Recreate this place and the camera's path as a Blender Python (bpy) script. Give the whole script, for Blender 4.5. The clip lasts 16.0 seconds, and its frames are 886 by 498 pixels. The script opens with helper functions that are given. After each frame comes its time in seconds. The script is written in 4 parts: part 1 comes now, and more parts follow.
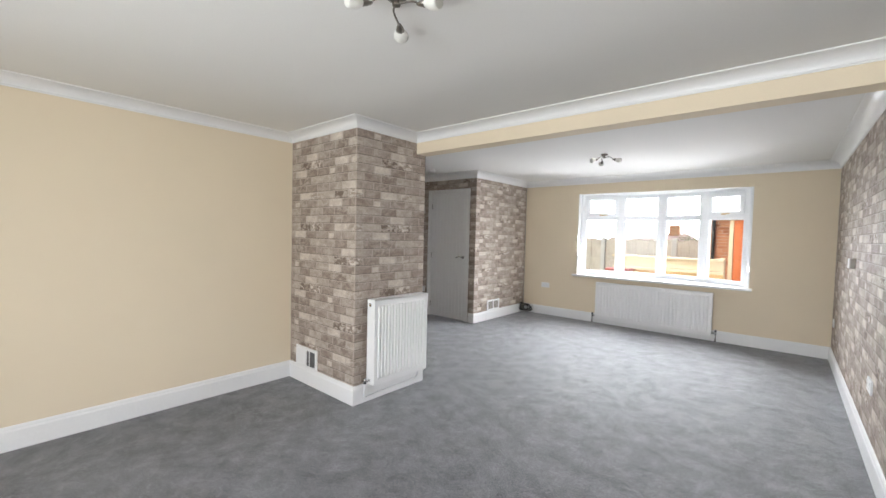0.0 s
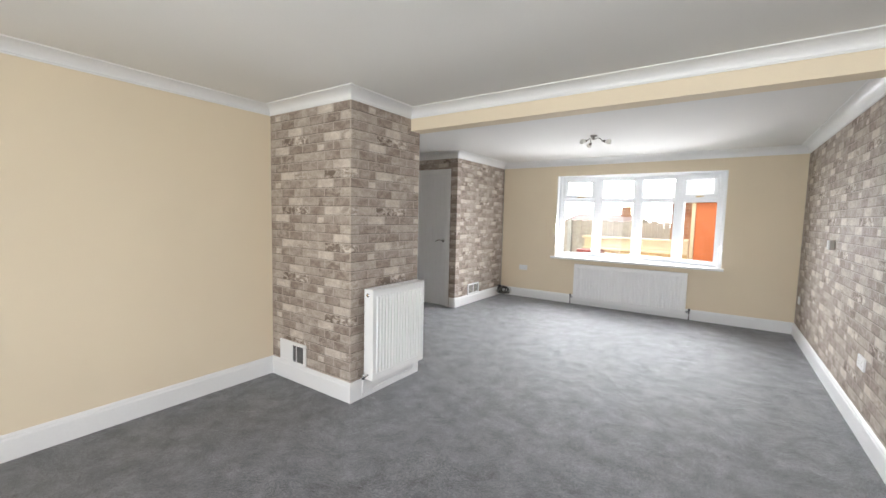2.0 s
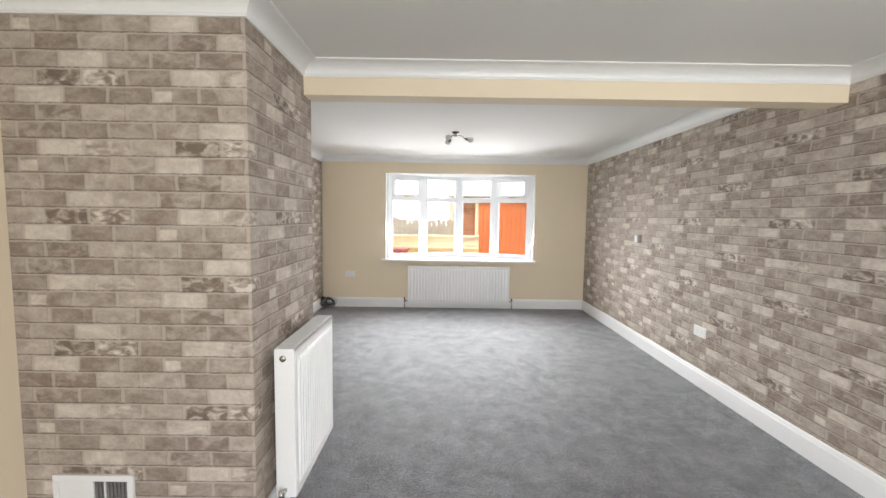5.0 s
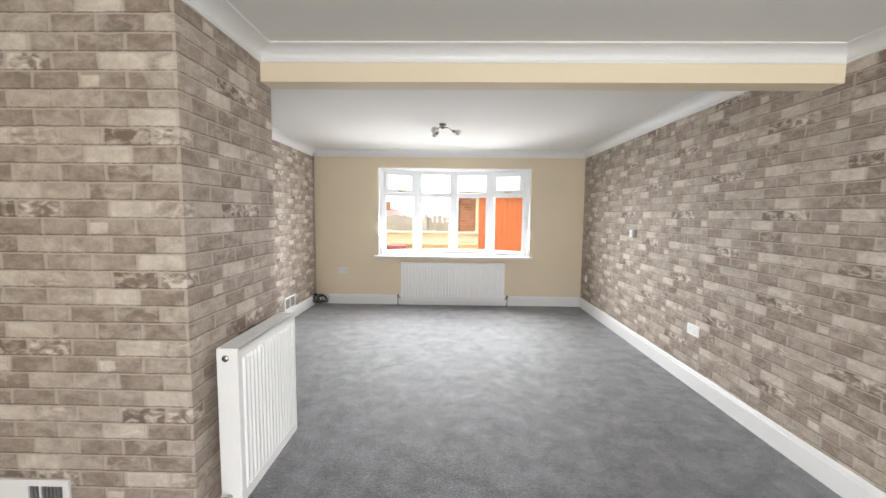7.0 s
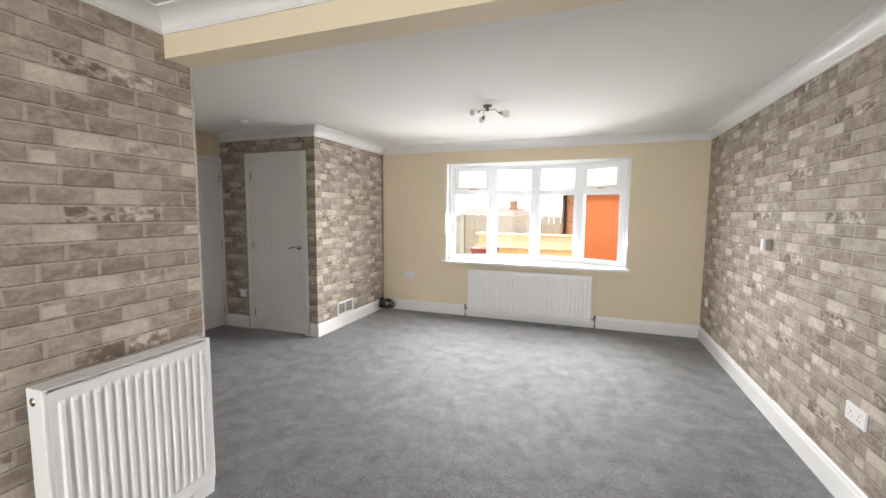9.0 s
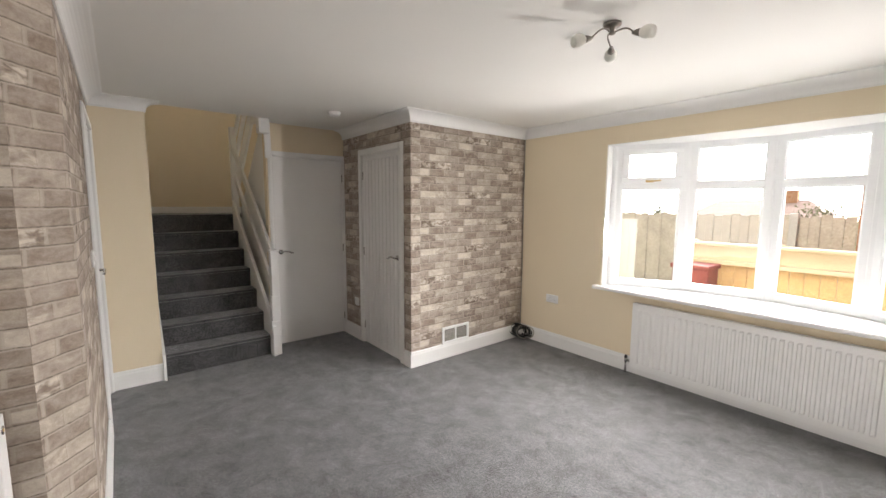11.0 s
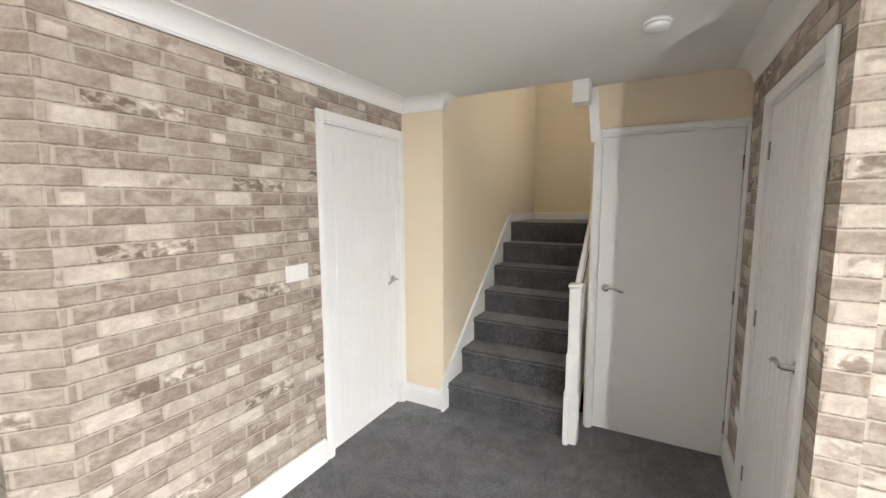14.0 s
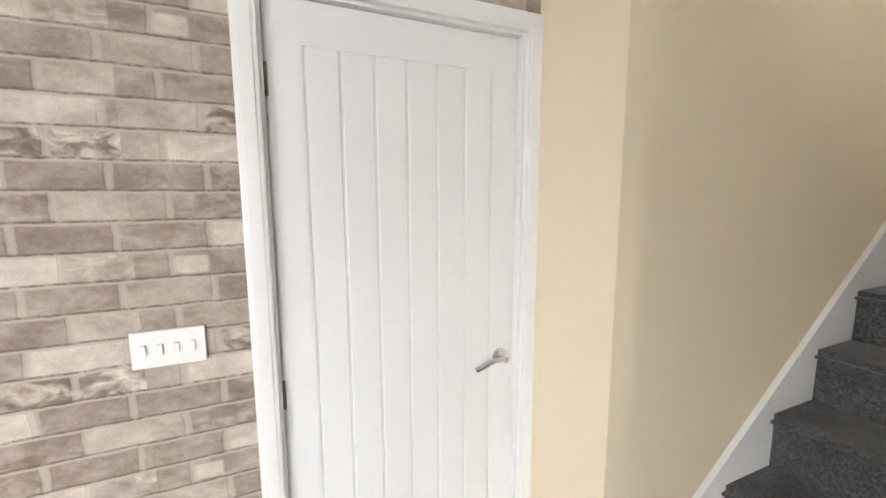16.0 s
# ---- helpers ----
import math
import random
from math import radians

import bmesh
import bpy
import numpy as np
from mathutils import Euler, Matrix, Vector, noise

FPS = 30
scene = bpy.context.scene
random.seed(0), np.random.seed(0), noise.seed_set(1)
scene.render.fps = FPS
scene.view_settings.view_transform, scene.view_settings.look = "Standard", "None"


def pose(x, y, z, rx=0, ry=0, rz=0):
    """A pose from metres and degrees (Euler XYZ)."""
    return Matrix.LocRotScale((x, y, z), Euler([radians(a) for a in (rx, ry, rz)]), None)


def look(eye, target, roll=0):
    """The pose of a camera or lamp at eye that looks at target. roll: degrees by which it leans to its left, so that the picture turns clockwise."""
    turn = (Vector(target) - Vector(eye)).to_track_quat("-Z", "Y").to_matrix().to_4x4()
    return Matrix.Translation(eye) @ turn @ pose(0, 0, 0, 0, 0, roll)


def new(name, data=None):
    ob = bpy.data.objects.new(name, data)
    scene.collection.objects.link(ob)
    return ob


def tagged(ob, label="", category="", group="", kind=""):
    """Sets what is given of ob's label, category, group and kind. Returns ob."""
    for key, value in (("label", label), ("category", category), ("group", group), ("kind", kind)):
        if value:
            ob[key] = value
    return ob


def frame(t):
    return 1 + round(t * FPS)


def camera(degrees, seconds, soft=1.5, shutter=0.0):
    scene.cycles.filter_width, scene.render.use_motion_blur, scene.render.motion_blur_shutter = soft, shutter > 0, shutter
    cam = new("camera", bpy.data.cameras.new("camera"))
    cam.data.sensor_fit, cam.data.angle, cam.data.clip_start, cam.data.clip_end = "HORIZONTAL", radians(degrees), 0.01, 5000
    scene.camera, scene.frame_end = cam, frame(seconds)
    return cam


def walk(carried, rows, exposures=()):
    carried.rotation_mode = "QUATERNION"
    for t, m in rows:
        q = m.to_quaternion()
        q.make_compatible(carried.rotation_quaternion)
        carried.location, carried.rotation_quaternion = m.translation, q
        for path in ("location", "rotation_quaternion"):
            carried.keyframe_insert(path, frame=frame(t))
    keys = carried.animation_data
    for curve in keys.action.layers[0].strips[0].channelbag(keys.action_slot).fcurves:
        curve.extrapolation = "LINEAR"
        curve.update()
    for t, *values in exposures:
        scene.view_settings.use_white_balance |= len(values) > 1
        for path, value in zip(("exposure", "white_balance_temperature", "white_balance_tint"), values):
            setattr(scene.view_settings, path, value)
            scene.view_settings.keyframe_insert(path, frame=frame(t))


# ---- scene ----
cam = camera(95.5, 16.0)
PATH = [
    (0, (2.513, -1.91, 1.349), (1.215, -0.39, 1.274), 1.4),
    (0.5, (2.564, -1.995, 1.352), (1.294, -0.455, 1.229), 1.3),
    (1, (2.537, -2.007, 1.354), (1.27, -0.466, 1.202), 1.3),
    (1.5, (2.365, -1.992, 1.352), (1.109, -0.444, 1.191), 1.4),
    (2, (2.127, -1.953, 1.361), (0.998, -0.31, 1.198), 1.3),
    (2.5, (1.858, -1.885, 1.367), (0.853, -0.164, 1.205), 1.3),
    (3, (1.588, -1.814, 1.379), (0.674, -0.042, 1.219), 1.2),
    (3.5, (1.324, -1.748, 1.396), (0.559, 0.093, 1.235), 1.1),
    (4, (1.093, -1.66, 1.397), (0.577, 0.266, 1.237), 0.9),
    (4.5, (0.919, -1.58, 1.398), (0.659, 0.397, 1.24), 0.8),
    (5, (0.754, -1.588, 1.398), (0.762, 0.405, 1.239), 0.8),
    (7.5, (1.154, -1.365, 1.371), (1.071, 0.626, 1.196), 0.3),
    (8, (1.37, -1.175, 1.37), (1.134, 0.804, 1.199), 0.2),
    (8.5, (1.586, -0.939, 1.376), (1.129, 1.001, 1.205), 0.3),
    (11, (1.889, 1.02, 1.503), (0.34, 2.266, 1.28), 0.3),
    (11.5, (1.819, 1.41, 1.481), (0.077, 2.367, 1.266), 0.3),
    (12, (1.657, 1.77, 1.507), (-0.224, 2.412, 1.289), 0.2),
    (12.5, (1.445, 2.101, 1.524), (-0.518, 2.41, 1.3), 0.1),
    (13, (1.146, 2.346, 1.515), (-0.838, 2.235, 1.29), 0.1),
    (13.5, (0.794, 2.484, 1.534), (-1.124, 1.962, 1.312), -0.0),
    (14, (0.406, 2.598, 1.553), (-1.349, 1.665, 1.33), -0.2),
    (14.5, (-0.008, 2.578, 1.519), (-1.549, 1.318, 1.316), -0.3),
    (15, (-0.464, 2.49, 1.527), (-1.787, 1.005, 1.318), -0.4),
    (15.5, (-0.934, 2.297, 1.533), (-2.054, 0.657, 1.297), 0.0),
    (16, (-1.343, 1.982, 1.538), (-2.148, 0.171, 1.27), -0.2),
]
walk(cam, [(t, look(eye, target, roll)) for t, eye, target, roll in PATH], [(0, 0.98, 6200, 11), (3.5, 1.02, 6400, 11), (5, 1.02, 6450, 11), (8, 1.07, 6500, 11), (11, 0.92, 6900, 13), (12.5, 1.3, 6950, 13), (14, 1.68, 6650, 11), (15, 1.72, 6650, 11), (15.5, 1.8, 6600, 11), (16, 1.8, 6550, 11)])

# ---- world and light ----
world = bpy.data.worlds.new("world")
scene.world = world
world.use_nodes = True
wn = world.node_tree.nodes
sky = wn.new("ShaderNodeTexSky")
sky.sky_type, sky.sun_disc = "NISHITA", False
sky.sun_elevation, sky.sun_rotation = radians(55), radians(215)
sky.air_density, sky.dust_density = 1.0, 2.0
wn["Background"].inputs["Strength"].default_value = 0.11
world.node_tree.links.new(sky.outputs[0], wn["Background"].inputs["Color"])

sun_data = bpy.data.lights.new("sun", "SUN")
sun_data.energy, sun_data.angle, sun_data.color = 1.6, radians(9), (1.0, 0.95, 0.88)
sun = new("sun", sun_data)
sun.matrix_world = look((0, 0, 20), (20 * math.sin(radians(35)), 20 * math.cos(radians(35)), 20 - 20 * math.tan(radians(55))))


def area_lamp(name, loc, target, w, h, power, color, spread=180):
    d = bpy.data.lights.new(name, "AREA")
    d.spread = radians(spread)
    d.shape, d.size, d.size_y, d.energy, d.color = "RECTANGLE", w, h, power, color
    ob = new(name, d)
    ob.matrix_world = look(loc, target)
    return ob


# added strip lamps in both jambs, standing in for the bow window's daylight
area_lamp("window_jamb_fill_a", (-0.055, 4.625, 1.15), (0.75, 1.2, 0.5), 0.07, 0.55, 20, (0.98, 0.99, 1.0), 145)
area_lamp("window_jamb_fill_b", (2.115, 4.625, 1.15), (0.0, 1.9, 0.6), 0.07, 0.55, 25, (0.98, 0.98, 1.0), 145)
# added lamp over the garden, out of view, boosting the sky's light indoors
area_lamp("sky_fill_over_garden", (1.03, 6.9, 3.9), (1.03, 2.6, 0.6), 3.4, 1.6, 75, (0.96, 0.98, 1.0))
area_lamp("daylight_garden_door", (1.75, -3.62, 1.1), (2.35, 0, 0.9), 1.9, 1.9, 60, (0.97, 0.98, 1.0))
area_lamp("daylight_landing_window", (-3.2, 3.28, 3.7), (-3.2, 1.3, 2.4), 0.45, 0.55, 1.9, (1.0, 0.95, 0.86))


# ---- materials ----
def material(name, color, rough=0.6, metal=0.0, var=0.08, scale=6.0, fine=120.0, bump=0.15, dist=0.002, spec=0.5):
    """A plain material with colour variation at two scales and a fine relief."""
    m = bpy.data.materials.new(name)
    m.use_nodes = True
    n, l = m.node_tree.nodes, m.node_tree.links
    b = n["Principled BSDF"]
    tc = n.new("ShaderNodeTexCoord")
    n1, n2 = n.new("ShaderNodeTexNoise"), n.new("ShaderNodeTexNoise")
    n1.inputs["Scale"].default_value, n2.inputs["Scale"].default_value = scale, fine
    n1.inputs["Detail"].default_value = 4
    for k in (n1, n2):
        l.new(tc.outputs["Object"], k.inputs["Vector"])
    add = n.new("ShaderNodeMath")
    l.new(n1.outputs[0], add.inputs[0]), l.new(n2.outputs[0], add.inputs[1])
    mr = n.new("ShaderNodeMapRange")
    mr.inputs[1].default_value, mr.inputs[2].default_value = 0.6, 1.4
    mr.inputs[3].default_value, mr.inputs[4].default_value = 1 - var, 1 + var
    l.new(add.outputs[0], mr.inputs[0])
    mul = n.new("ShaderNodeVectorMath")
    mul.operation = "SCALE"
    mul.inputs[0].default_value = color
    l.new(mr.outputs[0], mul.inputs["Scale"])
    l.new(mul.outputs[0], b.inputs["Base Color"])
    b.inputs["Roughness"].default_value, b.inputs["Metallic"].default_value = rough, metal
    b.inputs["Specular IOR Level"].default_value = spec
    bp = n.new("ShaderNodeBump")
    bp.inputs["Strength"].default_value, bp.inputs["Distance"].default_value = bump, dist
    l.new(n2.outputs[0], bp.inputs["Height"]), l.new(bp.outputs[0], b.inputs["Normal"])
    return m


BEIGE = material("magnolia_paint", (0.76, 0.655, 0.49), 0.75, var=0.03, scale=1.6, fine=220, bump=0.12, spec=0.3)
WHITE_CEIL = material("ceiling_paint", (0.80, 0.79, 0.76), 0.9, var=0.025, scale=1.2, fine=160, bump=0.15, spec=0.2)
GLOSS = material("white_gloss_paint", (0.80, 0.80, 0.79), 0.32, var=0.025, scale=5, fine=60, bump=0.08)
DOORPAINT = material("door_paint", (0.78, 0.78, 0.775), 0.4, var=0.02, scale=3, fine=90, bump=0.1)
UPVC = material("white_upvc", (0.84, 0.85, 0.86), 0.28, var=0.015, scale=4, fine=40, bump=0.03)
ENAMEL = material("radiator_enamel", (0.83, 0.83, 0.82), 0.3, var=0.02, scale=5, fine=80, bump=0.05)
PLASTIC = material("white_plastic", (0.80, 0.80, 0.79), 0.35, var=0.02, scale=8, fine=60, bump=0.03)
STEEL = material("brushed_steel", (0.27, 0.25, 0.225), 0.34, 1.0, var=0.1, scale=20, fine=200, bump=0.1)
CHROME = material("chrome", (0.62, 0.62, 0.62), 0.18, 1.0, var=0.05, scale=20, fine=90, bump=0.02)
BRASS = material("brass", (0.62, 0.44, 0.20), 0.3, 1.0, var=0.08, scale=20, fine=90, bump=0.02)
BLACK = material("black_rubber", (0.012, 0.012, 0.012), 0.45, var=0.2, scale=20, fine=100, bump=0.1)
GREYPL = material("grey_beige_plastic", (0.36, 0.33, 0.29), 0.5, var=0.05, scale=20, fine=100, bump=0.05)
# dark mesh of the vents; also the shade colour inside the radiator
MESH_AND_SHADE = material("vent_mesh_and_radiator_shade_grey", (0.16, 0.155, 0.15), 0.6, var=0.35, scale=30, fine=200, bump=0.3)
FROST = material("frosted_glass_shade", (0.83, 0.82, 0.76), 0.45, var=0.04, scale=12, fine=60, bump=0.05)
FROST.node_tree.nodes["Principled BSDF"].inputs["Transmission Weight"].default_value = 0.25
PINE = material("new_pine", (0.56, 0.36, 0.16), 0.7, var=0.14, scale=5, fine=40, bump=0.3)
PALEWOOD = material("pale_sawn_timber", (0.58, 0.46, 0.30), 0.75, var=0.12, scale=4, fine=50, bump=0.3)
GREYFENCE = material("weathered_grey_timber", (0.42, 0.37, 0.31), 0.85, var=0.25, scale=3, fine=30, bump=0.4)
REDWOOD = material("orange_red_stained_timber", (0.52, 0.135, 0.035), 0.6, var=0.12, scale=3, fine=40, bump=0.25)
CONCRETE = material("concrete", (0.45, 0.43, 0.40), 0.85, var=0.15, scale=4, fine=60, bump=0.4)
ROOFTILE = material("roof_tile", (0.24, 0.17, 0.14), 0.8, var=0.25, scale=3, fine=20, bump=0.5)
RENDER = material("pale_render", (0.62, 0.60, 0.56), 0.85, var=0.08, scale=2, fine=60, bump=0.2)
GRASS = material("lawn", (0.10, 0.16, 0.035), 0.9, var=0.35, scale=2.5, fine=90, bump=0.8, dist=0.02)
LEAF = material("foliage", (0.12, 0.14, 0.06), 0.8, var=0.35, scale=6, fine=60, bump=0.3)
BARK = material("bark", (0.14, 0.10, 0.07), 0.9, var=0.3, scale=6, fine=60, bump=0.5)
REDBOX = material("dark_red_paint", (0.22, 0.05, 0.04), 0.6, var=0.15, scale=6, fine=60, bump=0.2)


def glass_material():
    m = bpy.data.materials.new("window_glass")
    m.use_nodes = True
    b = m.node_tree.nodes["Principled BSDF"]
    b.inputs["Base Color"].default_value = (0.97, 0.98, 0.98, 1)
    b.inputs["Roughness"].default_value = 0.0
    b.inputs["IOR"].default_value = 1.2
    b.inputs["Transmission Weight"].default_value = 1.0
    return m


GLASS = glass_material()


def carpet_material():
    m = bpy.data.materials.new("grey_twist_carpet")
    m.use_nodes = True
    n, l = m.node_tree.nodes, m.node_tree.links
    b = n["Principled BSDF"]
    tc = n.new("ShaderNodeTexCoord")

    def ns(scale, detail=3.0, rough=0.5, distortion=0.0):
        k = n.new("ShaderNodeTexNoise")
        k.inputs["Scale"].default_value, k.inputs["Detail"].default_value = scale, detail
        k.inputs["Roughness"].default_value, k.inputs["Distortion"].default_value = rough, distortion
        l.new(tc.outputs["Object"], k.inputs["Vector"])
        return k

    tuft, mid, brushed = ns(85, 4, 0.78), ns(20, 4, 0.7), ns(6.5, 8, 0.76, 0.25)

    def rng(src, a, c, lo, hi):
        k = n.new("ShaderNodeMapRange")
        for i, v in enumerate((a, c, lo, hi)):
            k.inputs[i + 1].default_value = v
        l.new(src.outputs[0], k.inputs[0])
        return k

    def mult(a, c):
        k = n.new("ShaderNodeMath")
        k.operation = "MULTIPLY"
        l.new(a.outputs[0], k.inputs[0]), l.new(c.outputs[0], k.inputs[1])
        return k

    f = mult(mult(rng(tuft, 0.40, 0.60, 0.4, 1.7), rng(mid, 0.3, 0.7, 0.8, 1.2)), rng(brushed, 0.34, 0.66, 0.62, 1.4))
    f = mult(f, rng(ns(3.6, 2, 0.5, 0.3), 0.66, 0.73, 1.0, 0.72))
    v = n.new("ShaderNodeVectorMath")
    v.operation = "SCALE"
    v.inputs[0].default_value = (0.057, 0.057, 0.059)
    l.new(f.outputs[0], v.inputs["Scale"])
    l.new(v.outputs[0], b.inputs["Base Color"])
    b.inputs["Roughness"].default_value = 0.62
    # the pile catches the light where it is brushed towards it
    l.new(rng(brushed, 0.34, 0.66, 0.40, 0.66).outputs[0], b.inputs["Sheen Weight"])
    l.new(mult(rng(brushed, 0.34, 0.66, 0.5, 0.85), rng(tuft, 0.35, 0.65, 0.3, 1.0)).outputs[0], b.inputs["Specular IOR Level"])
    b.inputs["Sheen Tint"].default_value = (0.86, 0.87, 0.9, 1)
    b.inputs["Sheen Roughness"].default_value = 0.5
    bp = n.new("ShaderNodeBump")
    bp.inputs["Strength"].default_value, bp.inputs["Distance"].default_value = 0.8, 0.006
    l.new(tuft.outputs[0], bp.inputs["Height"]), l.new(bp.outputs[0], b.inputs["Normal"])
    return m


CARPET = carpet_material()


def brick_material(name, dark, midc, pale, mortar, row=0.0705, width=0.183, bump=0.25):
    """Courses of bricks along x - y and z; each brick has a tone of its own with smudges and chipped pale patches."""
    m = bpy.data.materials.new(name)
    m.use_nodes = True
    n, l = m.node_tree.nodes, m.node_tree.links
    b = n["Principled BSDF"]
    tc = n.new("ShaderNodeTexCoord")
    sep = n.new("ShaderNodeSeparateXYZ")
    l.new(tc.outputs["Object"], sep.inputs[0])

    def math_node(op, a, c):
        k = n.new("ShaderNodeMath")
        k.operation = op
        for i, v in enumerate((a, c)):
            if isinstance(v, (int, float)):
                k.inputs[i].default_value = v
            else:
                l.new(v, k.inputs[i])
        return k.outputs[0]

    u = math_node("SUBTRACT", sep.outputs[0], sep.outputs[1])
    u = math_node("ADD", u, 20.0)
    z = math_node("ADD", sep.outputs[2], 10.0)
    comb = n.new("ShaderNodeCombineXYZ")
    l.new(u, comb.inputs[0]), l.new(z, comb.inputs[1])
    # ragged edges
    wob = n.new("ShaderNodeTexNoise")
    wob.inputs["Scale"].default_value, wob.inputs["Detail"].default_value = 22, 3
    l.new(comb.outputs[0], wob.inputs["Vector"])
    off = n.new("ShaderNodeVectorMath")
    off.operation = "MULTIPLY_ADD"
    off.inputs[1].default_value, off.inputs[2].default_value = (0.011, 0.009, 0), (-0.0055, -0.0045, 0)
    l.new(wob.outputs["Color"], off.inputs[0])
    vec = n.new("ShaderNodeVectorMath")
    l.new(comb.outputs[0], vec.inputs[0]), l.new(off.outputs[0], vec.inputs[1])
    br = n.new("ShaderNodeTexBrick")
    br.offset, br.offset_frequency, br.squash, br.squash_frequency = 0.4, 2, 0.88, 3
    br.inputs["Scale"].default_value = 1.0
    br.inputs["Brick Width"].default_value, br.inputs["Row Height"].default_value = width, row
    br.inputs["Mortar Size"].default_value, br.inputs["Mortar Smooth"].default_value = 0.0046, 0.4
    br.inputs["Color1"].default_value, br.inputs["Color2"].default_value = (0, 0, 0, 1), (1, 1, 1, 1)
    br.inputs["Mortar"].default_value = (0.5, 0.5, 0.5, 1)
    l.new(vec.outputs[0], br.inputs["Vector"])
    # smudges along the courses
    st = n.new("ShaderNodeVectorMath")
    st.operation = "MULTIPLY"
    st.inputs[1].default_value = (7, 16, 1)
    l.new(comb.outputs[0], st.inputs[0])
    sm = n.new("ShaderNodeTexNoise")
    sm.inputs["Scale"].default_value, sm.inputs["Detail"].default_value, sm.inputs["Distortion"].default_value = 1.0, 5, 0.6
    l.new(st.outputs[0], sm.inputs["Vector"])
    tone = math_node("ADD", math_node("ADD", math_node("MULTIPLY", br.outputs["Color"], 0.76), 0.09), math_node("MULTIPLY", math_node("SUBTRACT", sm.outputs[0], 0.5), 1.4))
    mt = n.new("ShaderNodeTexNoise")
    mt.inputs["Scale"].default_value, mt.inputs["Detail"].default_value, mt.inputs["Roughness"].default_value = 38, 4, 0.7
    l.new(comb.outputs[0], mt.inputs["Vector"])
    tone = math_node("ADD", tone, math_node("MULTIPLY", math_node("SUBTRACT", mt.outputs[0], 0.5), 0.75))
    ramp = n.new("ShaderNodeValToRGB")
    e = ramp.color_ramp.elements
    e[0].position, e[0].color = 0.05, (*dark, 1)
    e[1].position, e[1].color = 0.95, (*pale, 1)
    k = e.new(0.42)
    k.color = (*midc, 1)
    k = e.new(0.72)
    k.color = (*[0.82 * a + 0.18 * c for a, c in zip(midc, pale)], 1)
    l.new(tone, ramp.inputs[0])
    # chipped marks on some bricks
    ch = n.new("ShaderNodeTexNoise")
    ch.inputs["Scale"].default_value, ch.inputs["Detail"].default_value, ch.inputs["Distortion"].default_value = 20, 3, 0.4
    l.new(comb.outputs[0], ch.inputs["Vector"])
    chf = n.new("ShaderNodeMapRange")
    chf.inputs[1].default_value, chf.inputs[2].default_value = 0.60, 0.68
    chf.inputs[4].default_value = 0.32
    l.new(ch.outputs[0], chf.inputs[0])
    chip = n.new("ShaderNodeMix")
    chip.data_type = "RGBA"
    chip.inputs["B"].default_value = (*[0.9 * c for c in pale], 1)
    l.new(chf.outputs[0], chip.inputs["Factor"]), l.new(ramp.outputs[0], chip.inputs["A"])
    mo = n.new("ShaderNodeMix")
    mo.data_type = "RGBA"
    mo.inputs["B"].default_value = (*mortar, 1)
    l.new(math_node("MULTIPLY", br.outputs["Fac"], 0.75), mo.inputs["Factor"]), l.new(chip.outputs["Result"], mo.inputs["A"])
    # dark ragged line under and beside each brick
    sh = n.new("ShaderNodeVectorMath")
    sh.inputs[1].default_value = (-0.0016, 0.0042, 0)
    l.new(vec.outputs[0], sh.inputs[0])
    br2 = n.new("ShaderNodeTexBrick")
    br2.offset, br2.offset_frequency, br2.squash, br2.squash_frequency = br.offset, 2, br.squash, 3
    br2.inputs["Scale"].default_value = 1.0
    br2.inputs["Brick Width"].default_value, br2.inputs["Row Height"].default_value = width, row
    br2.inputs["Mortar Size"].default_value, br2.inputs["Mortar Smooth"].default_value = 0.0028, 0.5
    l.new(sh.outputs[0], br2.inputs["Vector"])
    rag = n.new("ShaderNodeMapRange")
    rag.inputs[1].default_value, rag.inputs[2].default_value, rag.inputs[4].default_value = 0.44, 0.58, 0.7
    l.new(sm.outputs[0], rag.inputs[0])
    ln = n.new("ShaderNodeMix")
    ln.data_type = "RGBA"
    ln.inputs["B"].default_value = (*[0.5 * c for c in dark], 1)
    l.new(math_node("MULTIPLY", br2.outputs["Fac"], rag.outputs[0]), ln.inputs["Factor"]), l.new(mo.outputs["Result"], ln.inputs["A"])
    fine = n.new("ShaderNodeTexNoise")
    fine.inputs["Scale"].default_value = 180
    l.new(comb.outputs[0], fine.inputs["Vector"])
    grain = n.new("ShaderNodeMapRange")
    grain.inputs[1].default_value, grain.inputs[2].default_value = 0.3, 0.7
    grain.inputs[3].default_value, grain.inputs[4].default_value = 0.9, 1.1
    l.new(fine.outputs[0], grain.inputs[0])
    fin = n.new("ShaderNodeVectorMath")
    fin.operation = "SCALE"
    l.new(ln.outputs["Result"], fin.inputs[0]), l.new(grain.outputs[0], fin.inputs["Scale"])
    l.new(fin.outputs[0], b.inputs["Base Color"])
    b.inputs["Roughness"].default_value = 0.88
    b.inputs["Specular IOR Level"].default_value = 0.12
    bp = n.new("ShaderNodeBump")
    bp.inputs["Strength"].default_value, bp.inputs["Distance"].default_value = bump, 0.002
    l.new(tone, bp.inputs["Height"]), l.new(bp.outputs[0], b.inputs["Normal"])
    return m


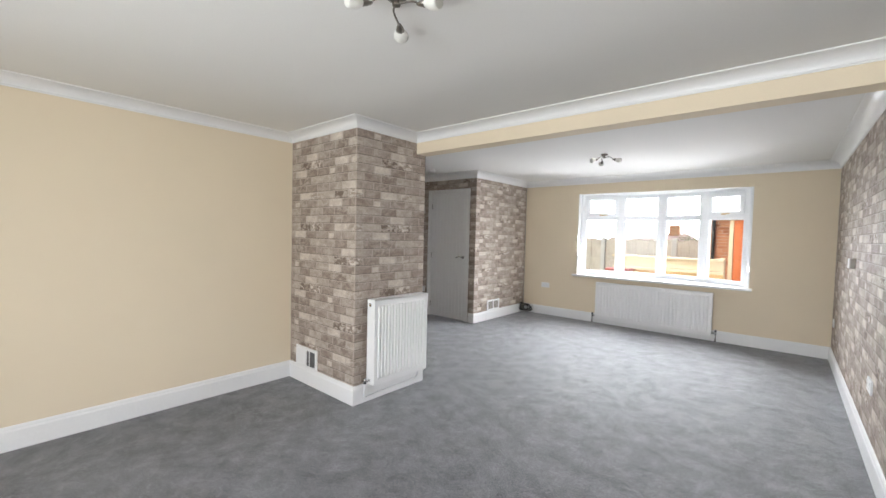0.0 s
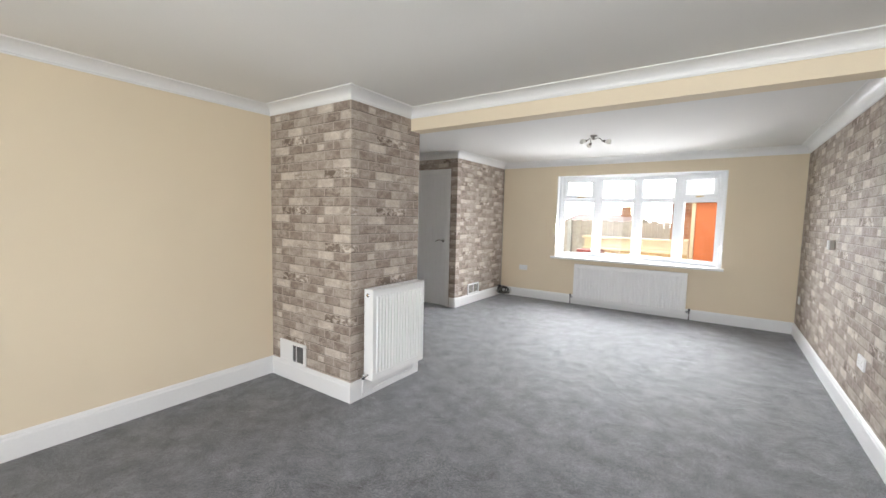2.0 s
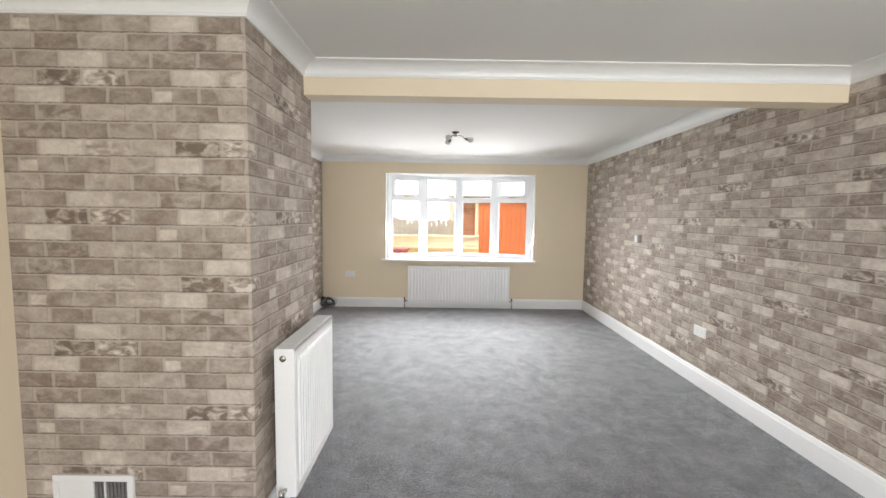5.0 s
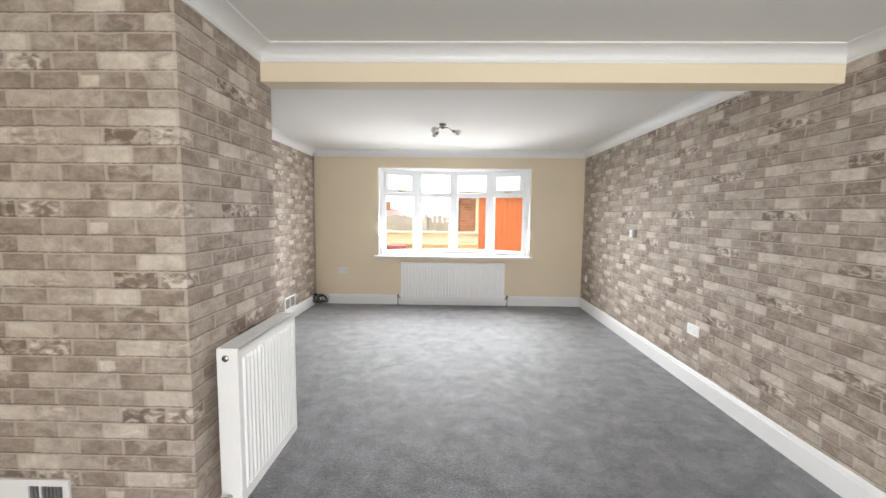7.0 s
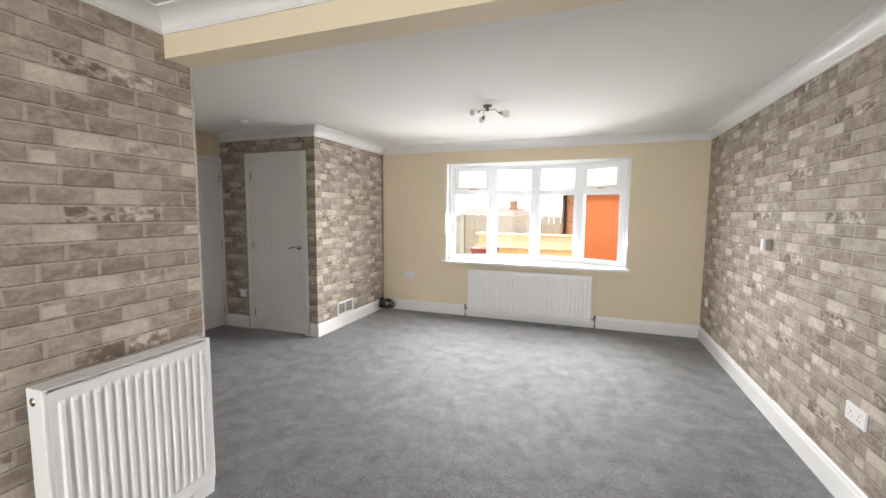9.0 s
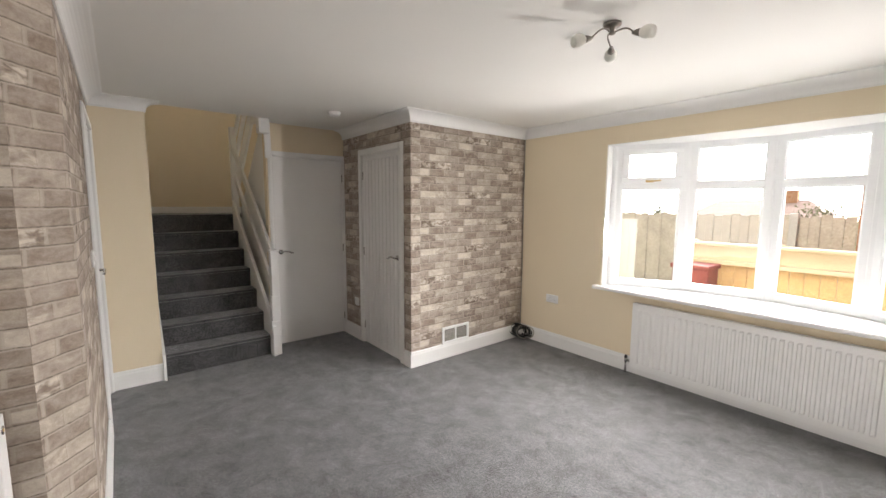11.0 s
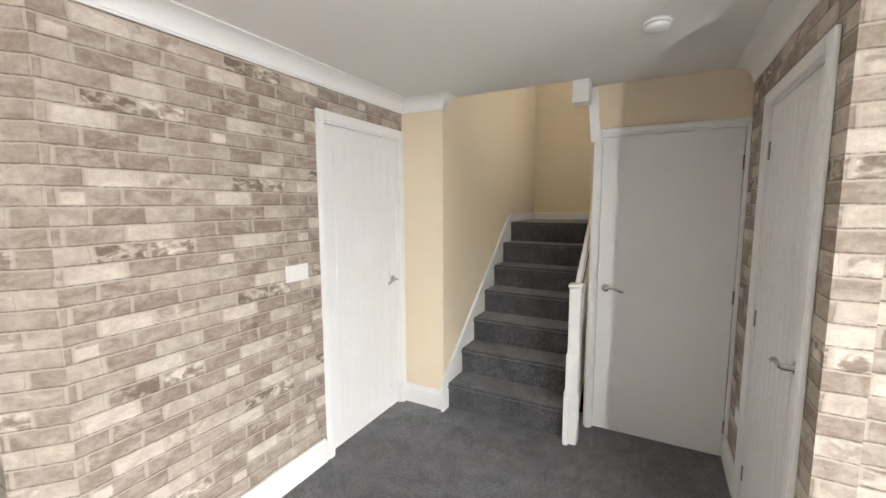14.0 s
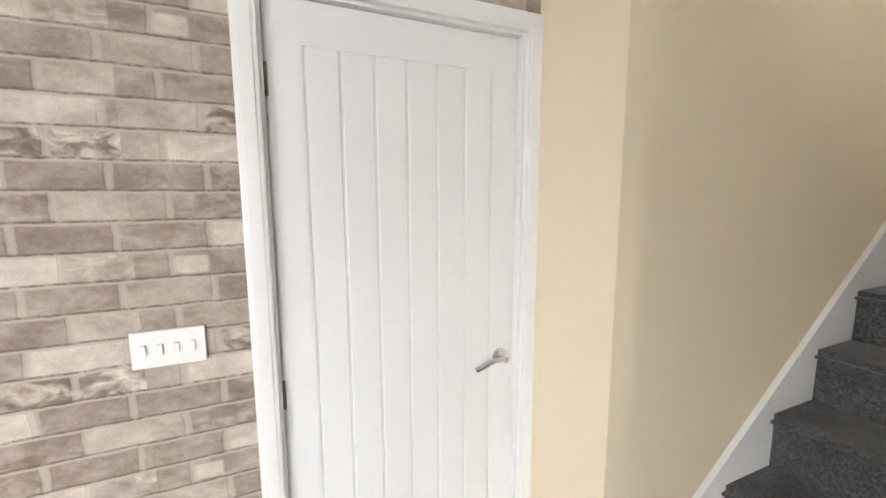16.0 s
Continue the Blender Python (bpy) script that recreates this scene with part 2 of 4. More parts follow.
def wallpaper_material(name, u0, z0):
    """Printed brick wallpaper: a drop-match repeat of four courses of six bricks, each with its own printed tone."""
    ROW, REP = 0.0662, 1.052
    # tone of each printed brick, course by course; smudged and pale-patched ones named below
    courses = ((0.24, 0.56, 0.34, 0.92, 0.64, 0.60), (0.27, 0.34, 0.40, 0.40, 0.55, 0.93), (0.28, 0.64, 0.58, 0.27, 0.62, 0.31), (0.26, 0.40, 0.44, 0.88, 0.50, 0.33))
    smudged = {(0, 0): 0.9, (0, 1): 1.0, (0, 4): 0.45, (2, 0): 0.35, (3, 5): 0.3}
    patched = {(1, 2): 1.0}
    m = bpy.data.materials.new(name)
    m.use_nodes = True
    n, l = m.node_tree.nodes, m.node_tree.links
    b = n["Principled BSDF"]

    def mn(op, *args):
        k = n.new("ShaderNodeMath")
        k.operation = op
        for i, v in enumerate(args):
            if isinstance(v, (int, float)):
                k.inputs[i].default_value = v
            else:
                l.new(v, k.inputs[i])
        return k.outputs[0]

    def noise(vec, scale, detail=3.0, rough=0.5, distortion=0.0):
        k = n.new("ShaderNodeTexNoise")
        for q, v in (("Scale", scale), ("Detail", detail), ("Roughness", rough), ("Distortion", distortion)):
            k.inputs[q].default_value = v
        l.new(vec, k.inputs["Vector"])
        return k

    def rng(src, f0, f1, t0=0.0, t1=1.0):
        k = n.new("ShaderNodeMapRange")
        for i, v in enumerate((f0, f1, t0, t1)):
            k.inputs[i + 1].default_value = v
        l.new(src, k.inputs[0])
        return k.outputs[0]

    def mix(f, c0, c1):
        k = n.new("ShaderNodeMix")
        k.data_type = "RGBA"
        l.new(f, k.inputs["Factor"])
        for q, v in (("A", c0), ("B", c1)):
            if isinstance(v, tuple):
                k.inputs[q].default_value = (*v, 1)
            else:
                l.new(v, k.inputs[q])
        return k.outputs["Result"]

    tc = n.new("ShaderNodeTexCoord")
    p, nr = n.new("ShaderNodeSeparateXYZ"), n.new("ShaderNodeSeparateXYZ")
    geo = n.new("ShaderNodeNewGeometry")
    l.new(tc.outputs["Object"], p.inputs[0]), l.new(geo.outputs["True Normal"], nr.inputs[0])
    # the print runs to the right along every wall as one faces it
    along = mn("SUBTRACT", mn("MULTIPLY", p.outputs[1], nr.outputs[0]), mn("MULTIPLY", p.outputs[0], nr.outputs[1]))
    uv = n.new("ShaderNodeCombineXYZ")
    l.new(along, uv.inputs[0]), l.new(p.outputs[2], uv.inputs[1])
    wob, wob2 = noise(uv.outputs[0], 15, 4, 0.65), noise(uv.outputs[0], 5, 2)
    wr = n.new("ShaderNodeSeparateColor")
    l.new(wob.outputs["Color"], wr.inputs[0])
    u = mn("ADD", mn("ADD", along, mn("MULTIPLY_ADD", wr.outputs[0], 0.012, -0.006)), mn("MULTIPLY_ADD", wob2.outputs[0], 0.03, -0.015))
    z = mn("ADD", p.outputs[2], mn("MULTIPLY_ADD", wr.outputs[1], 0.009, -0.0045))
    w = mn("DIVIDE", mn("SUBTRACT", z0 + ROW / 2 + 40 * ROW, z), ROW)
    course = mn("FLOOR", w)
    fv = mn("SUBTRACT", w, course)
    drop = mn("FLOOR", mn("DIVIDE", course, 4.0))
    r = mn("SUBTRACT", course, mn("MULTIPLY", drop, 4.0))
    odd = mn("MODULO", course, 2.0)
    c = mn("MULTIPLY", mn("DIVIDE", mn("ADD", u, 20 * REP - u0), REP), 6.0)
    c = mn("ADD", mn("SUBTRACT", c, mn("MULTIPLY", odd, 0.56)), mn("MULTIPLY", drop, 3.0))
    cell = mn("FLOOR", c)
    fu = mn("SUBTRACT", c, cell)
    col = mn("FLOORED_MODULO", cell, 6.0)
    idx = mn("DIVIDE", mn("ADD", mn("MULTIPLY_ADD", r, 6.0, col), 0.5), 24.0)
    table = n.new("ShaderNodeValToRGB")
    table.color_ramp.interpolation = "CONSTANT"
    el = table.color_ramp.elements
    for i in [0, 23] + list(range(1, 23)):
        key = (i // 6, i % 6)
        e = el[0] if i == 0 else (el[1] if i == 23 else el.new(i / 24))
        e.color = (courses[key[0]][key[1]], smudged.get(key, 0.0), patched.get(key, 0.0), 1)
        if i == 23:
            e.position = 23 / 24
    l.new(idx, table.inputs[0])
    t3 = n.new("ShaderNodeSeparateColor")
    l.new(table.outputs[0], t3.inputs[0])
    # cloudy print within a brick, fine mottling, painterly smudges
    st = n.new("ShaderNodeVectorMath")
    st.operation = "MULTIPLY"
    st.inputs[1].default_value = (10, 17, 1)
    l.new(uv.outputs[0], st.inputs[0])
    cloud, mott = noise(st.outputs[0], 1.0, 5, 0.6, 0.6), noise(uv.outputs[0], 55, 5, 0.75)
    smear = noise(st.outputs[0], 1.7, 3, 0.5, 0.9)
    tone = mn("ADD", mn("MULTIPLY_ADD", t3.outputs[0], 0.74, 0.12), mn("MULTIPLY", mn("SUBTRACT", cloud.outputs[0], 0.5), 1.0))
    tone = mn("ADD", tone, mn("MULTIPLY", mn("SUBTRACT", mott.outputs[0], 0.5), 0.55))
    tone = mn("ADD", tone, mn("MULTIPLY", mn("SUBTRACT", rng(smear.outputs[0], 0.40, 0.62), 0.45), mn("MULTIPLY", t3.outputs[1], 0.7)))
    spot = mn("MULTIPLY", rng(fu, 0.40, 0.36), mn("MULTIPLY", rng(fv, 0.18, 0.26), rng(fv, 0.86, 0.78)))
    tone = mn("ADD", tone, mn("MULTIPLY", mn("MULTIPLY", spot, t3.outputs[2]), 0.38))
    ramp = n.new("ShaderNodeValToRGB")
    e = ramp.color_ramp.elements
    e[0].position, e[0].color = 0.02, (0.175, 0.135, 0.108, 1)
    e[1].position, e[1].color = 1.0, (0.66, 0.60, 0.525, 1)
    for pos, cc in ((0.28, (0.275, 0.222, 0.183)), (0.6, (0.44, 0.378, 0.322))):
        k = e.new(pos)
        k.color = (*cc, 1)
    l.new(tone, ramp.inputs[0])
    # thin pale joints, and a dark broken line along the foot and end of each brick
    low, end = mn("MULTIPLY", mn("SUBTRACT", 1.0, fv), ROW), mn("MULTIPLY", mn("SUBTRACT", 1.0, fu), REP / 6)
    d = mn("MINIMUM", mn("MINIMUM", mn("MULTIPLY", fv, ROW), low), mn("MINIMUM", mn("MULTIPLY", fu, REP / 6), end))
    joint = mn("MAXIMUM", rng(d, 0.0046, 0.0020), mn("MULTIPLY", rng(mn("MINIMUM", mn("MULTIPLY", fu, REP / 6), end), 0.0085, 0.0055), 0.85))
    shade = mn("MAXIMUM", mn("MULTIPLY", rng(low, 0.0098, 0.0062), rng(low, 0.0018, 0.0034)), mn("MULTIPLY", mn("MULTIPLY", rng(end, 0.0125, 0.0105), rng(end, 0.0078, 0.0090)), 0.4))
    broken = rng(mott.outputs[0], 0.40, 0.56, 0.2, 0.8)
    paper = mix(mn("MULTIPLY", joint, 0.8), ramp.outputs[0], (0.455, 0.395, 0.34))
    paper = mix(mn("MULTIPLY", shade, broken), paper, (0.10, 0.078, 0.062))
    grain = rng(noise(uv.outputs[0], 260, 2).outputs[0], 0.3, 0.7, 0.93, 1.07)
    fin = n.new("ShaderNodeVectorMath")
    fin.operation = "SCALE"
    l.new(paper, fin.inputs[0]), l.new(grain, fin.inputs["Scale"])
    l.new(fin.outputs[0], b.inputs["Base Color"])
    b.inputs["Roughness"].default_value, b.inputs["Specular IOR Level"].default_value = 0.72, 0.22
    bp = n.new("ShaderNodeBump")
    bp.inputs["Strength"].default_value, bp.inputs["Distance"].default_value = 0.2, 0.0015
    l.new(mn("SUBTRACT", tone, joint), bp.inputs["Height"]), l.new(bp.outputs[0], b.inputs["Normal"])
    return m


# one print, hung with its own start on each wall
PAPER = wallpaper_material("brick_print_wallpaper", -0.281, 1.644)
PAPER_HALL = wallpaper_material("brick_print_wallpaper_hall", 0.70, 1.445)
PAPER_CLOSET = wallpaper_material("brick_print_wallpaper_closet", 3.664, 1.585)
PAPER_LONG = wallpaper_material("brick_print_wallpaper_long", -1.12, 1.384)
BRICK = brick_material("orange_house_brick", (0.30, 0.13, 0.07), (0.42, 0.20, 0.11), (0.50, 0.28, 0.17), (0.5, 0.46, 0.4), 0.075, 0.225, 0.5)


# ---- mesh helpers ----
def box(bm, x0, x1, y0, y1, z0, z1, bevel=0.0):
    r = bmesh.ops.create_cube(bm, size=1.0, matrix=Matrix.Translation(((x0 + x1) / 2, (y0 + y1) / 2, (z0 + z1) / 2)) @ Matrix.Diagonal((x1 - x0, y1 - y0, z1 - z0, 1)))
    if bevel:
        edges = {e for v in r["verts"] for e in v.link_edges}
        bmesh.ops.bevel(bm, geom=list(edges), offset=bevel, segments=2, profile=0.5, affect="EDGES")
    return bm


def bar(bm, p0, p1, w, h, up=(0, 0, 1), bevel=0.0):
    """A straight bar of section w by h from p0 to p1."""
    p0, p1 = Vector(p0), Vector(p1)
    d = (p1 - p0)
    side = d.normalized().cross(Vector(up)).normalized()
    u = side.cross(d.normalized())
    m = Matrix.Translation((p0 + p1) / 2) @ Matrix((side, d.normalized(), u)).transposed().to_4x4() @ Matrix.Diagonal((w, d.length, h, 1))
    r = bmesh.ops.create_cube(bm, size=1.0, matrix=m)
    if bevel:
        bmesh.ops.bevel(bm, geom=list({e for v in r["verts"] for e in v.link_edges}), offset=bevel, segments=2, profile=0.5, affect="EDGES")
    return bm


def rod(bm, p0, p1, r0, r1=None, seg=16):
    p0, p1 = Vector(p0), Vector(p1)
    q = Vector((0, 0, 1)).rotation_difference((p1 - p0).normalized()).to_matrix().to_4x4()
    bmesh.ops.create_cone(bm, cap_ends=True, segments=seg, radius1=r0, radius2=r0 if r1 is None else r1, depth=(p1 - p0).length, matrix=Matrix.Translation((p0 + p1) / 2) @ q)
    return bm


def tube(bm, pts, r, seg=8):
    """A round tube through the points."""
    pts = [Vector(p) for p in pts]
    rings = []
    nrm = None
    for i, p in enumerate(pts):
        d = (pts[min(i + 1, len(pts) - 1)] - pts[max(i - 1, 0)]).normalized()
        if nrm is None:
            nrm = d.orthogonal().normalized()
        nrm = (nrm - d * nrm.dot(d)).normalized()
        b2 = d.cross(nrm)
        rings.append([bm.verts.new(p + r * (math.cos(2 * math.pi * k / seg) * nrm + math.sin(2 * math.pi * k / seg) * b2)) for k in range(seg)])
    for a, c in zip(rings, rings[1:]):
        for k in range(seg):
            bm.faces.new((a[k], a[(k + 1) % seg], c[(k + 1) % seg], c[k]))
    bm.faces.new(rings[0][::-1]), bm.faces.new(rings[-1])
    return bm


def lathe(bm, profile, m=Matrix.Identity(4), seg=24):
    """Turns (radius, height) pairs about the local z."""
    rings = [[bm.verts.new(m @ Vector((r * math.cos(2 * math.pi * k / seg), r * math.sin(2 * math.pi * k / seg), z))) for k in range(seg)] for r, z in profile]
    for a, c in zip(rings, rings[1:]):
        for k in range(seg):
            bm.faces.new((a[k], a[(k + 1) % seg], c[(k + 1) % seg], c[k]))
    bm.faces.new(rings[0][::-1]), bm.faces.new(rings[-1])
    return bm


def prism(bm, pts, z0, z1):
    """A slab with the plan outline pts."""
    lo, hi = [bm.verts.new((x, y, z0)) for x, y in pts], [bm.verts.new((x, y, z1)) for x, y in pts]
    bm.faces.new(lo[::-1]), bm.faces.new(hi)
    for i in range(len(pts)):
        j = (i + 1) % len(pts)
        bm.faces.new((lo[i], lo[j], hi[j], hi[i]))
    return bm


def sweep(bm, path, profile, closed=False):
    """Runs a profile of (out, z) pairs along a plan path with mitred corners; out is to the left of the path."""
    pts = [Vector(p) for p in path]
    n = len(pts)
    rings = []
    for i, p in enumerate(pts):
        prev = pts[i - 1] if (closed or i) else None
        nxt = pts[(i + 1) % n] if (closed or i < n - 1) else None
        ns = []
        for a, c in ((prev, p), (p, nxt)):
            if a is not None and c is not None:
                d = (c - a).normalized()
                ns.append(Vector((-d.y, d.x)))
        if len(ns) == 2:
            o = (ns[0] + ns[1])
            o = o / (1 + ns[0].dot(ns[1]))
        else:
            o = ns[0]
        rings.append([bm.verts.new((p.x + o.x * a, p.y + o.y * a, z)) for a, z in profile])
    m = len(profile)
    for i in range(n if closed else n - 1):
        a, c = rings[i], rings[(i + 1) % n]
        for k in range(m):
            bm.faces.new((a[k], c[k], c[(k + 1) % m], a[(k + 1) % m]))
    if not closed:
        bm.faces.new(rings[0]), bm.faces.new(rings[-1][::-1])
    return bm


def mesh_object(name, bm, mat, smooth=False):
    bmesh.ops.recalc_face_normals(bm, faces=bm.faces)
    me = bpy.data.meshes.new(name)
    bm.to_mesh(me)
    bm.free()
    me.materials.append(mat)
    if smooth:
        for p in me.polygons:
            p.use_smooth = True
    return new(name, me)


def part(name, bm, mat, parent, label="", smooth=False):
    ob = mesh_object(name, bm, mat, smooth)
    ob.parent = parent
    if label:
        ob["label"] = label
    return ob


def structure(name, bm, mat, label, category):
    return tagged(mesh_object(name, bm, mat), label, category, kind="structure")


def thing(name, m, label, category, group="", kind=""):
    ob = new(name)
    ob.empty_display_size = 0.1
    ob.matrix_world = m
    return tagged(ob, label, category, group, kind)


B = bmesh.new

# ---- the rooms ----
XL, XR, YB, YW = -0.95, 2.95, -3.4, 4.55      # room one's left wall, right wall, back wall, window wall
YD, YE = 0.885, 0.644                          # door wall and beam front
XB, YC = -1.07, 3.034                          # boxed-in cupboard
XF, YS = -2.165, 1.231                         # wall stub and stair wall
XD = -2.418                                    # cupboard door wall
H1, H2, TOP = 2.207, 2.30, 4.6

structure("floor", box(B(), -2.6, 3.1, -3.6, 4.8, -0.12, 0), CARPET, "mid-grey twist pile carpet with brushed patches", "carpet")

structure("wall_left", box(B(), XL - 0.12, XL, YB - 0.2, 0.0, 0, H2), BEIGE, "smooth magnolia painted plaster wall", "wall")
structure("wall_chimney", prism(B(), [(XL - 0.12, 0), (0, 0), (0, 0.76), (-0.14, YD), (XL - 0.12, YD)], 0, H2), PAPER, "boxed-out wall with a splayed end papered with grey-brown brick print", "wall")
bm = B()
box(bm, XF - 0.12, -2.112, YD - 0.11, YD, 0, H2)
box(bm, -1.352, XL - 0.12, YD - 0.11, YD, 0, H2)
box(bm, -2.112, -1.352, YD - 0.11, YD, 2.03, H2)
structure("wall_hall", bm, PAPER_HALL, "wall with a door, papered with grey-brown brick print", "wall")
# unseen wall, added so the outdoors doesn't show through the door's gaps
structure("wall_door_backing", box(B(), XF - 0.12, XL - 0.12, 0.5, 0.6, 0, H2), BEIGE, "unseen plain magnolia wall added to close off behind the boarded door", "wall")
structure("wall_stub", box(B(), XF - 0.12, XF, YD, YS, 0, H2), BEIGE, "narrow magnolia painted wall beside the stairs", "wall")
structure("wall_stairs", box(B(), -4.7, XF - 0.12, YS - 0.12, YS, 0, TOP), BEIGE, "tall magnolia painted stair wall", "wall")
structure("wall_stub_upper", box(B(), XF - 0.12, -2.0, YS - 0.12, YS, H2 + 0.06, TOP), BEIGE, "upper magnolia painted stair wall", "wall")
structure("wall_landing", box(B(), -4.7, -4.58, YS, 3.4, 0, TOP), BEIGE, "magnolia painted wall behind the stair landing", "wall")
structure("wall_stairwell_front", box(B(), -2.235, -2.1, YS, 3.4, H2 + 0.06, TOP), BEIGE, "upper magnolia wall of the stairwell", "wall")
bm = B()
box(bm, -4.58, -3.45, 3.2, 3.4, 0, TOP)
box(bm, -2.95, -2.235, 3.2, 3.4, H2 + 0.06, TOP)
box(bm, -3.45, -2.95, 3.2, 3.4, 0, 3.4)
box(bm, -3.45, -2.95, 3.2, 3.4, 4.0, TOP)
structure("wall_stairwell_back", bm, BEIGE, "upper magnolia wall with the landing window opening", "wall")
structure("ceiling_stairwell", box(B(), -4.7, -2.0, YS - 0.12, 3.4, TOP, TOP + 0.1), WHITE_CEIL, "white ceiling over the stairwell", "ceiling")

bm = B()
box(bm, XD - 0.1, XD, 2.205, 2.245, 0, H2)
box(bm, XD - 0.1, XD, 3.03, YC + 0.1, 0, H2)
box(bm, XD - 0.1, XD, 2.245, 3.03, 2.0, H2)
structure("wall_cupboard_door", bm, BEIGE, "magnolia wall around the flush cupboard door", "wall")
bm = B()
box(bm, -1.235, XB, YC, YC + 0.1, 0, H2)
box(bm, XD, -1.985, YC, YC + 0.1, 0, H2)
box(bm, -1.985, -1.235, YC, YC + 0.1, 2.01, H2)
structure("wall_closet_door", bm, PAPER, "closet wall with a door, papered with grey-brown brick print", "wall")
structure("wall_closet_side", box(B(), XB - 0.1, XB, YC + 0.1, YW, 0, H2), PAPER_CLOSET, "closet side wall papered with grey-brown brick print", "wall")
structure("wall_right", box(B(), XR, XR + 0.12, YB - 0.2, YW + 0.25, 0, H2), PAPER_LONG, "long wall papered with grey-brown brick print", "wall")

WX0, WX1, WZ0, WZ1 = -0.105, 2.168, 0.715, 2.048
bm = B()
box(bm, -2.6, WX0, YW, YW + 0.22, 0, H2)
box(bm, WX1, XR, YW, YW + 0.22, 0, H2)
box(bm, WX0, WX1, YW, YW + 0.22, 0, WZ0)
box(bm, WX0, WX1, YW, YW + 0.22, WZ1, H2)
structure("wall_window", bm, BEIGE, "magnolia wall around the bow window", "wall")
structure("trim_lintel", box(B(), WX0 - 0.07, WX1 + 0.1, YW - 0.006, YW, WZ1 + 0.006, WZ1 + 0.05, 0.002), BEIGE, "painted strip above the window opening", "trim")
bm = B()
box(bm, XL, 0.75, YB - 0.2, YB, 0, H2)
box(bm, 2.75, XR, YB - 0.2, YB, 0, H2)
box(bm, 0.75, 2.75, YB - 0.2, YB, 2.05, H2)
structure("wall_back", bm, BEIGE, "magnolia wall with a wide garden door opening", "wall")

structure("ceiling_1", box(B(), XL - 0.12, XR, YB - 0.2, YE, H1, H1 + 0.12), WHITE_CEIL, "white painted plaster ceiling", "ceiling")
bm = B()
prism(bm, [(XF - 0.07, YD - 0.11), (XR, YD - 0.11), (XR, YW + 0.22), (-2.6, YW + 0.22), (-2.6, 2.12), (XF - 0.07, 2.12)], H2, H2 + 0.06)
structure("ceiling_2", bm, WHITE_CEIL, "white painted plaster ceiling with a slight sheen", "ceiling")
structure("beam", box(B(), 0.0, XR, YE, YD - 0.112, 2.045, H2), BEIGE, "magnolia painted ceiling beam between the two halves", "beam")


def cove(z, s=0.1, w=0.1):
    """A coved cornice profile under a ceiling at height z."""
    pts = [(0.0, z - s), (0.008, z - s), (0.008, z - s + 0.006)]
    for k in range(9):
        a = radians(90 * k / 8)
        pts.append((0.012 + (w - 0.02) * (1 - math.cos(a)), z - s + 0.01 + (s - 0.018) * math.sin(a)))
    return pts + [(w, z - 0.006), (w, z), (0.0, z)]


sk = [(0, 0), (0.018, 0), (0.018, 0.112), (0.0165, 0.118), (0.013, 0.124), (0.0125, 0.132), (0.009, 0.14), (0.004, 0.145), (0, 0.145)]
structure("cornice_1", sweep(B(), [(0, YE), (0, 0), (XL, 0), (XL, YB), (XR, YB), (XR, YE)], cove(H1, 0.067, 0.095), True), GLOSS, "white coved plaster cornice", "cornice")
structure("cornice_2", sweep(B(), [(XR, YD - 0.112), (XR, YW), (XB, YW), (XB, YC), (XD, YC)], cove(H2, 0.095)), GLOSS, "white coved plaster cornice", "cornice")
structure("cornice_3", sweep(B(), [(XF - 0.05, YS), (XF, YS), (XF, YD), (-0.14, YD), (0, 0.765)], cove(H2, 0.085)), GLOSS, "white coved plaster cornice with a returned end", "cornice")
for i, p in enumerate(([(-1.285, YD), (-0.14, YD), (0, 0.76), (0, 0), (XL, 0), (XL, YB), (0.75, YB)], [(2.75, YB), (XR, YB), (XR, YW), (XB, YW), (XB, YC), (-1.165, YC)],
                       [(-2.055, YC), (XD + 0.012, YC)], [(XF, YS), (XF, YD + 0.012)])):
    structure("baseboard_%d" % (i + 1), sweep(B(), p, sk), GLOSS, "white gloss skirting board with a moulded top", "skirting board")


# ---- bow window ----
BOW = [(-0.075, 4.665), (0.45, 4.945), (1.03, 5.06), (1.61, 4.945), (2.14, 4.665)]
SILL = 0.745
outline = [(WX0, YW + 0.005), (WX1, YW + 0.005), (WX1, 4.70), (2.2, 4.72), (1.64, 5.01), (1.03, 5.13), (0.42, 5.01), (-0.14, 4.72), (WX0, 4.70)]
structure("window_soffit", prism(B(), outline, WZ1 - 0.004, WZ1 + 0.12), GLOSS, "white painted soffit of the bow window", "soffit")
structure("window_base", prism(B(), [(x, y + (0.22 if y < 4.6 else 0)) for x, y in outline], -0.4, SILL - 0.034), RENDER, "rendered base under the bow window", "wall")
structure("window_reveal_1", box(B(), WX0, WX0 + 0.012, YW + 0.004, 4.70, SILL, WZ1), GLOSS, "white window reveal", "window reveal")
structure("window_reveal_2", box(B(), WX1 - 0.012, WX1, YW + 0.004, 4.70, SILL, WZ1), GLOSS, "white window reveal", "window reveal")
bm = B()
prism(bm, [(-0.155, YW - 0.075), (2.195, YW - 0.075), (2.195, YW - 0.001), (WX1, YW - 0.001), (WX1, 4.70), (1.62, 4.97), (1.03, 5.09), (0.44, 4.97), (WX0, 4.70), (WX0, YW - 0.001), (-0.155, YW - 0.001)], SILL - 0.032, SILL)
bmesh.ops.bevel(bm, geom=[e for e in bm.edges if all(abs(v.co.y - YW + 0.075) < 1e-4 for v in e.verts)], offset=0.008, segments=3, affect="EDGES")
structure("window_sill", bm, GLOSS, "deep white painted window board", "window sill")

